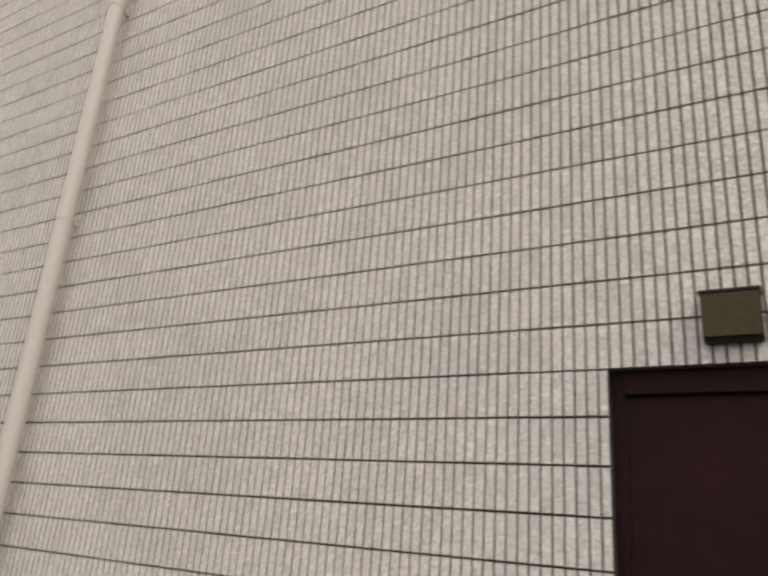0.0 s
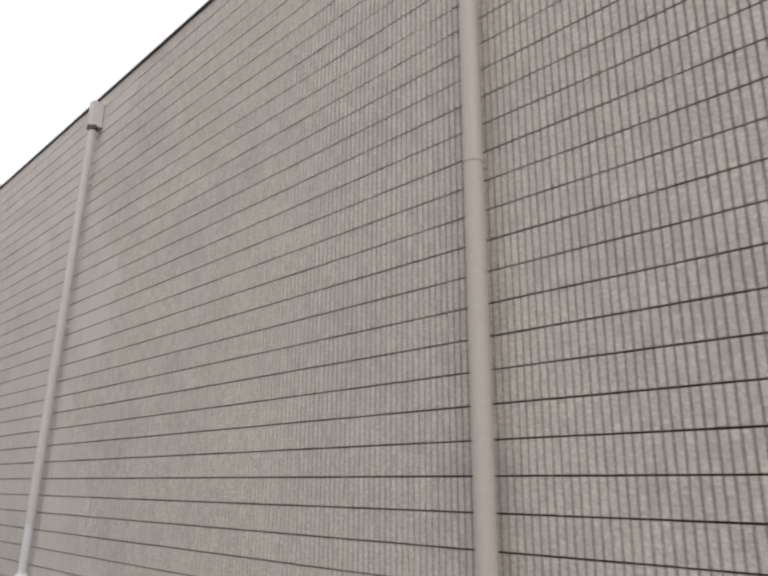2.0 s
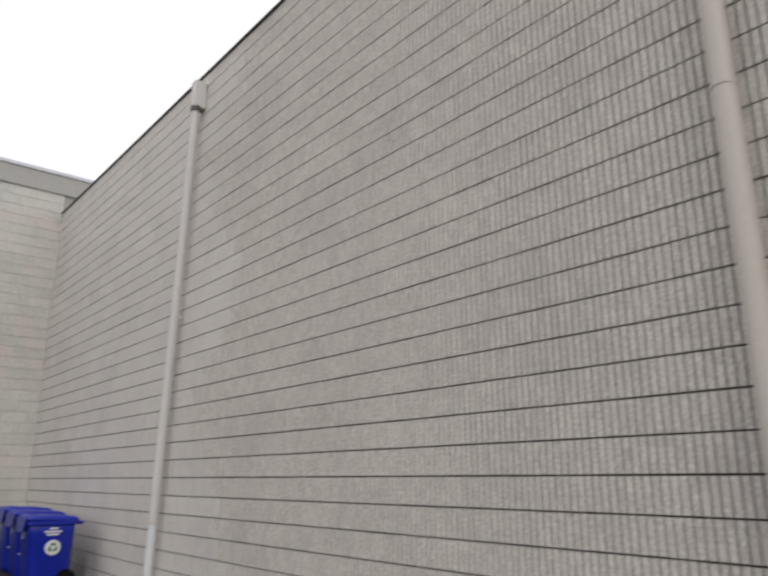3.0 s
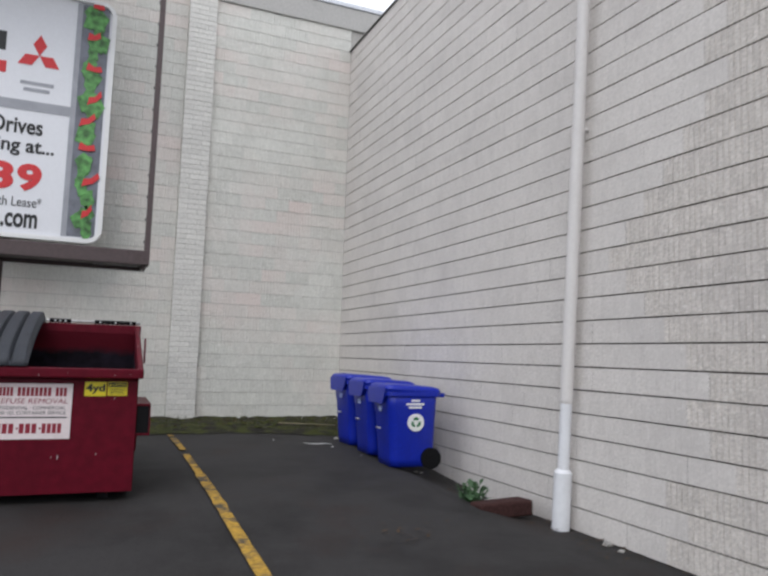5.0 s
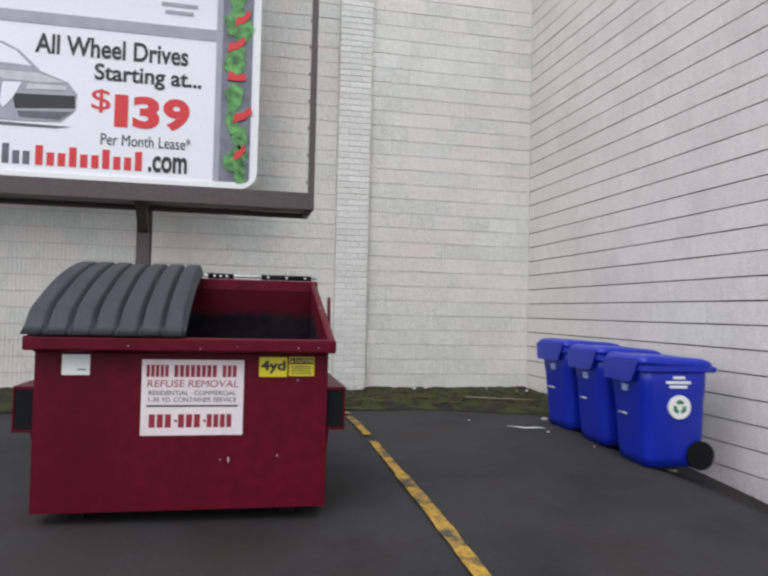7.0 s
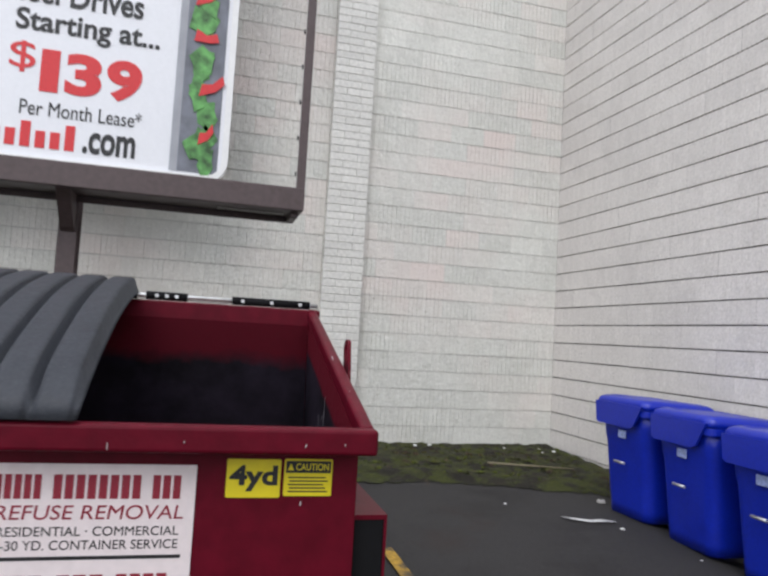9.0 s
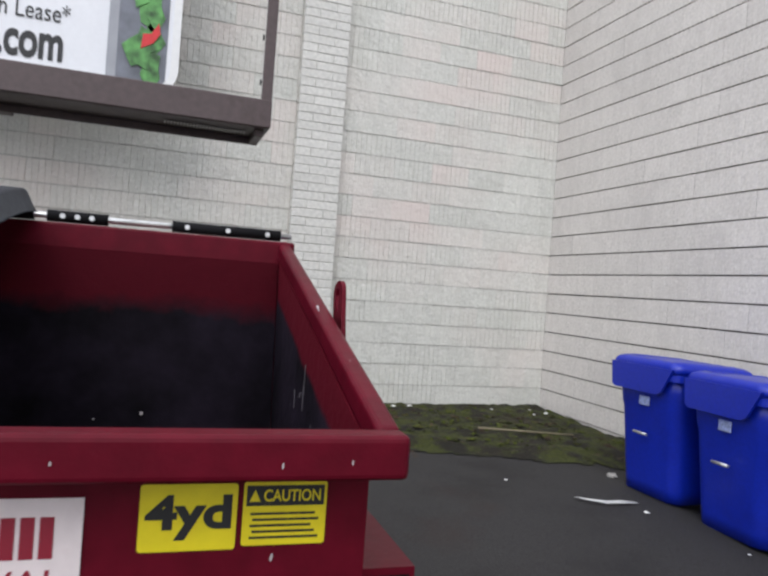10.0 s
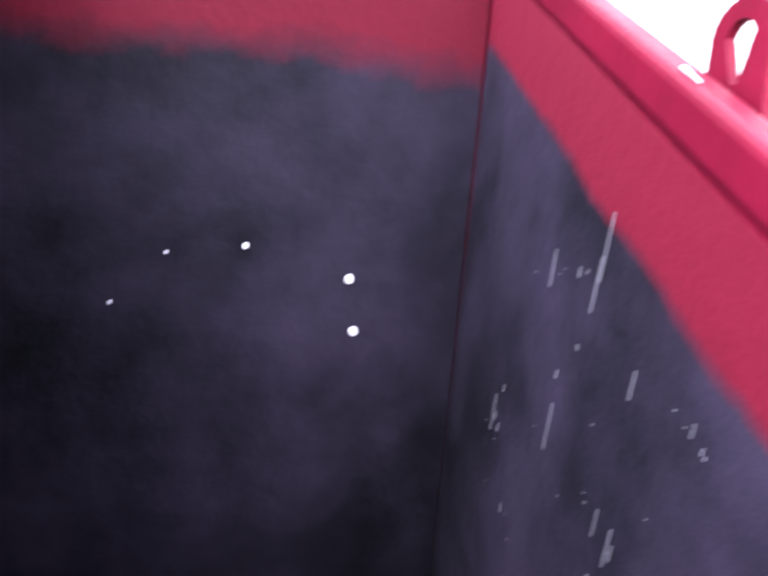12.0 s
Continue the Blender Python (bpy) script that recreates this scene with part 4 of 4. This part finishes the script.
    # printed car: grey body, dark glass, grille and wheel
    def car_bit(pts, mat, k):
        flat("car_print", [(-6.16 + (u - 108) * 0.00298, 3.27 + (420 - v) * 0.003) for u, v in pts], mat, panel, k)

    car_bit([(-700, 425), (225, 432), (180, 440), (-700, 445)], m_bill_dark, 1)
    car_bit([(-700, 425), (-40, 425), (195, 418), (236, 380), (243, 320), (215, 285), (130, 255), (60, 190), (8, 166), (-300, 150), (-560, 190), (-700, 270)], m_bill_grey, 2)
    car_bit([(-250, 225), (100, 240), (52, 194), (4, 174), (-240, 165)], m_bill, 3)
    car_bit([(-40, 262), (120, 262), (205, 286), (130, 292), (20, 290)], m_bill_silver, 3)
    car_bit([(45, 335), (238, 328), (240, 370), (55, 384)], m_ink, 3)
    car_bit([(60, 392), (232, 382), (190, 412), (70, 412)], m_bill_dark, 3)
    car_bit([(15, 300), (72, 296), (50, 345), (20, 385), (8, 370)], m_bill, 4)
    car_bit([(90, 300), (210, 298), (208, 312), (88, 318)], m_bill_silver, 4)
    car_bit([(-130 + 55 * math.cos(a * 0.35), 375 + 60 * math.sin(a * 0.35)) for a in range(18)], m_ink, 4)
    car_bit([(-130 + 34 * math.cos(a * 0.35), 375 + 38 * math.sin(a * 0.35)) for a in range(18)], m_bill_silver, 5)
    # border
    bd = bmesh.new()
    o, i_ = rounded(x0 - 0.02, z0 - 0.02, x1 + 0.02, z1 + 0.02, 0.18), rounded(x0 + 0.03, z0 + 0.03, x1 - 0.03, z1 - 0.03, 0.13)
    rings = []
    for ring, yy in ((o, -0.03), (i_, -0.03), (i_, -0.0005), (o, 0.13)):
        rings.append([bd.verts.new((u, yy, v)) for u, v in ring])
    n = len(o)
    for a, c in ((0, 1), (1, 2), (3, 0)):
        for k in range(n):
            bd.faces.new((rings[a][k], rings[a][(k + 1) % n], rings[c][(k + 1) % n], rings[c][k]))
    bmesh.ops.recalc_face_normals(bd, faces=bd.faces)
    part("border", bd, m_white, panel, "bright white moulded border")
    # frame: bottom channel, right and left uprights, top rails
    def beam(name, lo, hi, label=""):
        return part(name, boxed(lo, hi, 0.006, 1), m_frame, b, label)

    beam("bottom_rail", (-11.6, -0.10, 2.52), (-3.37, -0.085, 2.70))
    beam("bottom_flange", (-11.6, -0.085, 2.52), (-3.37, 0.27, 2.535))
    beam("walkway_edge", (-11.6, 0.27, 2.47), (-3.40, 0.285, 2.60))
    beam("walkway_end", (-3.46, -0.02, 2.475), (-3.40, 0.27, 2.519))
    beam("bottom_flange", (-11.6, -0.085, 2.685), (-3.37, 0.02, 2.70))
    bm = bmesh.new()
    for k in range(26):
        box(bm, (-4.02 + k * 0.02, 0.05, 2.505), (-4.008 + k * 0.02, 0.12, 2.512))
    part("grating", bm, m_fascia, b, "pale punched grating strip")
    for x in (-3.44, -11.6):
        beam("upright", (x, -0.085, 2.54), (x + 0.07, -0.073, 7.62))
        beam("upright_web", (x + 0.058, -0.073, 2.54), (x + 0.07, 0.06, 7.62))
    # black blocks put on the upright in place of its dark notches
    for k in range(16):
        part("notch_block", boxed((-3.452, -0.060, 2.80 + 0.29 * k), (-3.441, -0.040, 2.835 + 0.29 * k), 0.003, 1), m_black, b, "black block standing in for a dark notch in the upright")
    beam("top_rail", (-11.6, -0.06, 6.60), (-3.44, 0.0, 6.68))
    beam("top_rail", (-11.6, -0.06, 6.40), (-3.44, 0.0, 6.47))
    for x in (-5.12, -9.6):
        for lo, hi in (((x - 0.07, 0.30, 0.0), (x + 0.07, 0.315, 2.518)), ((x - 0.07, 0.465, 0.0), (x + 0.07, 0.48, 2.60)), ((x - 0.008, 0.315, 0.0), (x + 0.008, 0.465, 2.518))):
            beam("post", lo, hi)
        beam("arm", (x - 0.05, 0.30, 2.62), (x + 0.05, 1.22, 2.72))
        beam("back_upright", (x - 0.06, 1.14, 2.72), (x + 0.06, 1.22, 6.4))
        br = prism([(-0.06, 2.518), (0.298, 2.518), (0.298, 2.24), (0.24, 2.27)], x - 0.05, x + 0.05, 0)
        part("bracket", br, m_frame, b)
    # the head sign above
    hs = part("head_sign", boxed((-8.6, -0.09, 6.74), (-4.10, 0.06, 8.9), 0.02, 1), m_white, b, "head sign, maroon over white")
    part("head_print", boxed((-8.57, -0.094, 7.55), (-4.13, -0.091, 8.87)), m_maroon, hs)
    for k in range(7):
        part("name_bar", boxed((-6.2 + k * 0.27, -0.094, 7.12), (-6.0 + k * 0.27, -0.091, 7.34)), m_bill_dark, hs)
    return b


build_billboard()


# ---- small things on the ground ----
def build_weed(x, y, n, size, seed):
    rng = random.Random(seed)
    w = thing("weed", "small green leafy weed at the wall's foot", "plant", (x, y, ground_z(x, y)))
    st = bmesh.new()
    for k in range(n):
        a, r, h = rng.random() * 6.28, size * (0.3 + 0.7 * rng.random()), size * (0.3 + 0.9 * rng.random())
        tip = Vector((r * math.cos(a), r * math.sin(a), h))
        tube(st, (0.02 * math.cos(a), 0.02 * math.sin(a), 0), tip * 0.8, 0.003, 0.002, 5)
        leaf = bmesh.new()
        side = Vector((-math.sin(a), math.cos(a), 0)) * size * 0.13
        up = Vector((0, 0, size * 0.12))
        root, mid, end = tip * 0.72, tip * 0.92 + up, tip * 1.15 - up * 0.9
        vs = [leaf.verts.new(p) for p in (root, mid + side - up * 0.4, end, mid - side - up * 0.4, mid)]
        for q in ((0, 1, 4), (1, 2, 4), (2, 3, 4), (3, 0, 4)):
            leaf.faces.new([vs[i] for i in q])
        part("leaf", leaf, m_leaf, w)
    part("stem", st, m_leaf, w)


build_weed(-0.64, -5.60, 54, 0.17, 1)
build_weed(-0.50, -5.44, 34, 0.13, 2)
build_weed(-0.35, -5.10, 9, 0.07, 3)


def build_splash():
    z = ground_z(-0.45, -5.78)
    s = thing("splash_block", "dark reddish-brown block lying by the drainpipe", "block", (-0.45, -5.80, z - 0.02), 8)
    bm = boxed((-0.30, -0.10, 0.0), (0.30, 0.10, 0.145), 0.025, 3)
    for v in bm.verts:
        v.co += 0.012 * Vector((noise.noise(v.co * 9), noise.noise(v.co * 9 + Vector((5, 0, 0))), noise.noise(v.co * 9 + Vector((0, 5, 0)))))
    part("body", bm, m_splash, s)


build_splash()


def build_litter():
    rng = random.Random(9)
    x, y = -1.28, -2.93
    s = thing("litter", "torn strip of white paper lying on the asphalt", "litter", (x, y, ground_z(x, y) + 0.012), 0)
    bm = bmesh.new()
    pts = [(-0.20, 0.10), (-0.17, 0.02), (-0.05, -0.03), (0.08, -0.06), (0.17, -0.05), (0.16, -0.015), (0.06, -0.01), (-0.05, 0.015), (-0.14, 0.05), (-0.16, 0.11)]
    vs = [bm.verts.new((u, v, 0.01 + 0.012 * noise.noise((u * 9, v * 9, 0)))) for u, v in pts]
    f = bm.faces.new(vs)
    bmesh.ops.solidify(bm, geom=[f], thickness=0.003)
    part("paper", bm, m_white, s)
    spots = [(-1.15, -3.10, 0.022), (-1.72, -2.42, 0.016), (-1.0, -3.7, 0.012), (-0.30, -0.30, 0.03), (-0.42, -0.22, 0.025), (-0.55, -0.34, 0.035),
             (-0.18, -0.42, 0.028), (-0.70, -0.25, 0.02), (-1.55, -0.16, 0.04), (-1.72, -0.16, 0.035), (-0.36, -0.50, 0.02), (-0.95, -0.60, 0.018)]
    for x, y, r in spots:
        lift = 0.06 if y > -1.7 else 0.012
        p = thing("litter", "crumpled scrap of white paper on the ground", "litter", (x, y, ground_z(x, y) + lift - 0.005), rng.random() * 180)
        bm = bmesh.new()
        bmesh.ops.create_icosphere(bm, subdivisions=1, radius=r * 0.75)
        for v in bm.verts:
            v.co = Vector((v.co.x * 1.5, v.co.y, max(-0.3 * r, v.co.z * 0.45))) * (0.7 + 0.6 * rng.random())
        part("scrap", bm, m_white, p)
    a, c = (-1.35, -1.25), (-0.55, -1.45)
    st = thing("stick", "thin dry stick lying on the moss", "stick", (a[0], a[1], ground_z(*a) + 0.085))
    part("twig", tube(bmesh.new(), (0, 0, 0), (c[0] - a[0], c[1] - a[1], ground_z(*c) - ground_z(*a)), 0.010, 0.006, 8), m_stick, st, "", True)


build_litter()

def build_rubble():
    """Lumps of mortar and stones at the foot of the side wall."""
    rng = random.Random(17)
    for x, y, r in ((-0.07, -5.02, 0.075), (-0.10, -4.86, 0.04), (-0.42, -3.96, 0.035), (-0.30, -3.86, 0.025), (-0.06, -6.75, 0.05), (-0.09, -6.95, 0.03),
                    (-0.84, -2.36, 0.045), (-0.80, -2.52, 0.03)):
        st = thing("stone", "pale lump of broken mortar lying on asphalt", "stone", (x, y, ground_z(x, y) + 0.006), rng.random() * 180)
        bm = bmesh.new()
        bmesh.ops.create_icosphere(bm, subdivisions=2, radius=r)
        for v in bm.verts:
            v.co *= 0.85 + 0.4 * noise.noise(v.co / r * 1.3 + Vector((x * 7, y * 7, 0)))
            v.co.z = max(-0.2 * r, v.co.z * 0.6)
        part("lump", bm, m_rubble, st)


build_rubble()


def build_debris():
    """Dead leaves and grit along the gutter and on the moss."""
    rng = random.Random(21)
    bm = bmesh.new()
    for k in range(620):
        if k < 60:
            y = -6.45 + 0.16 * rng.gauss(0, 1)
            x = -1.75 + 0.20 * rng.gauss(0, 1)
            lift = 0.014
        elif k < 380:
            y = -7.6 + 5.2 * rng.random()
            x = -0.03 - 0.42 * rng.random() ** 2.2
            lift = 0.014
        else:
            x, y = -3.3 + 3.2 * rng.random(), -2.1 + 1.9 * rng.random()
            lift = 0.075
        z = ground_z(x, y) + lift
        a, r = rng.random() * 6.28, 0.010 + 0.022 * rng.random() ** 2
        tilt = 0.5 * (rng.random() - 0.5)
        pts = [(r, 0), (0.3 * r, 0.5 * r), (-r, 0.15 * r), (-0.3 * r, -0.5 * r)]
        vs = []
        for u, v in pts:
            vs.append(bm.verts.new((x + u * math.cos(a) - v * math.sin(a), y + u * math.sin(a) + v * math.cos(a), z + u * tilt + 0.004)))
        bm.faces.new(vs)
    ob = part("leaf_litter", bm, m_dead, None, "dead brown leaves and grit along the wall")
    tagged(ob, "", "leaf litter", kind="stuff")


build_debris()

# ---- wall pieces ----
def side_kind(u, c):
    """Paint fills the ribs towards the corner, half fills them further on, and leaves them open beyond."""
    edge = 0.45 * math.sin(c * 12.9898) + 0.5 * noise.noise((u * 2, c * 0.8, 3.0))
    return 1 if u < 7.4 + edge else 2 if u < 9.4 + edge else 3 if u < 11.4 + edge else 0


def back_kind(u, c):
    return 1 if u < 2.84 and noise.noise((u * 0.9, c * 0.35, 4.0)) + 0.25 * noise.noise((u * 5, c * 1.7, 9.0)) > -0.03 else 0


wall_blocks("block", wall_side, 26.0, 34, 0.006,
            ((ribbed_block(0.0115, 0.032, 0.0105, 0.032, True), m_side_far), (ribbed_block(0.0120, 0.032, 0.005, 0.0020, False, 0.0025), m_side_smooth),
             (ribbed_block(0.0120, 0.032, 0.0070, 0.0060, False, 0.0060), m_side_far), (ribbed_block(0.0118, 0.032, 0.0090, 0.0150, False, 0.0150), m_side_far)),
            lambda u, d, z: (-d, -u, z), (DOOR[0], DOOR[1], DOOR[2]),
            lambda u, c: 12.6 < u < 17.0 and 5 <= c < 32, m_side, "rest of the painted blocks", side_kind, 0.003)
wall_blocks("block", wall_back, 16.0, 36, 0.004,
            ((ribbed_block(0.0075, 0.0115, 0.009, 0.0060, False, 0.0060), m_back_far), (ribbed_block(0.0062, 0.0115, 0.006, 0.0016, False, 0.0016), m_back_far)),
            lambda u, d, z: (-u, -d, z), None,
            lambda u, c: 0.2 < u < 4.4 and 1 <= c < 31, m_back, "rest of the cream painted blocks", back_kind, 0.004)
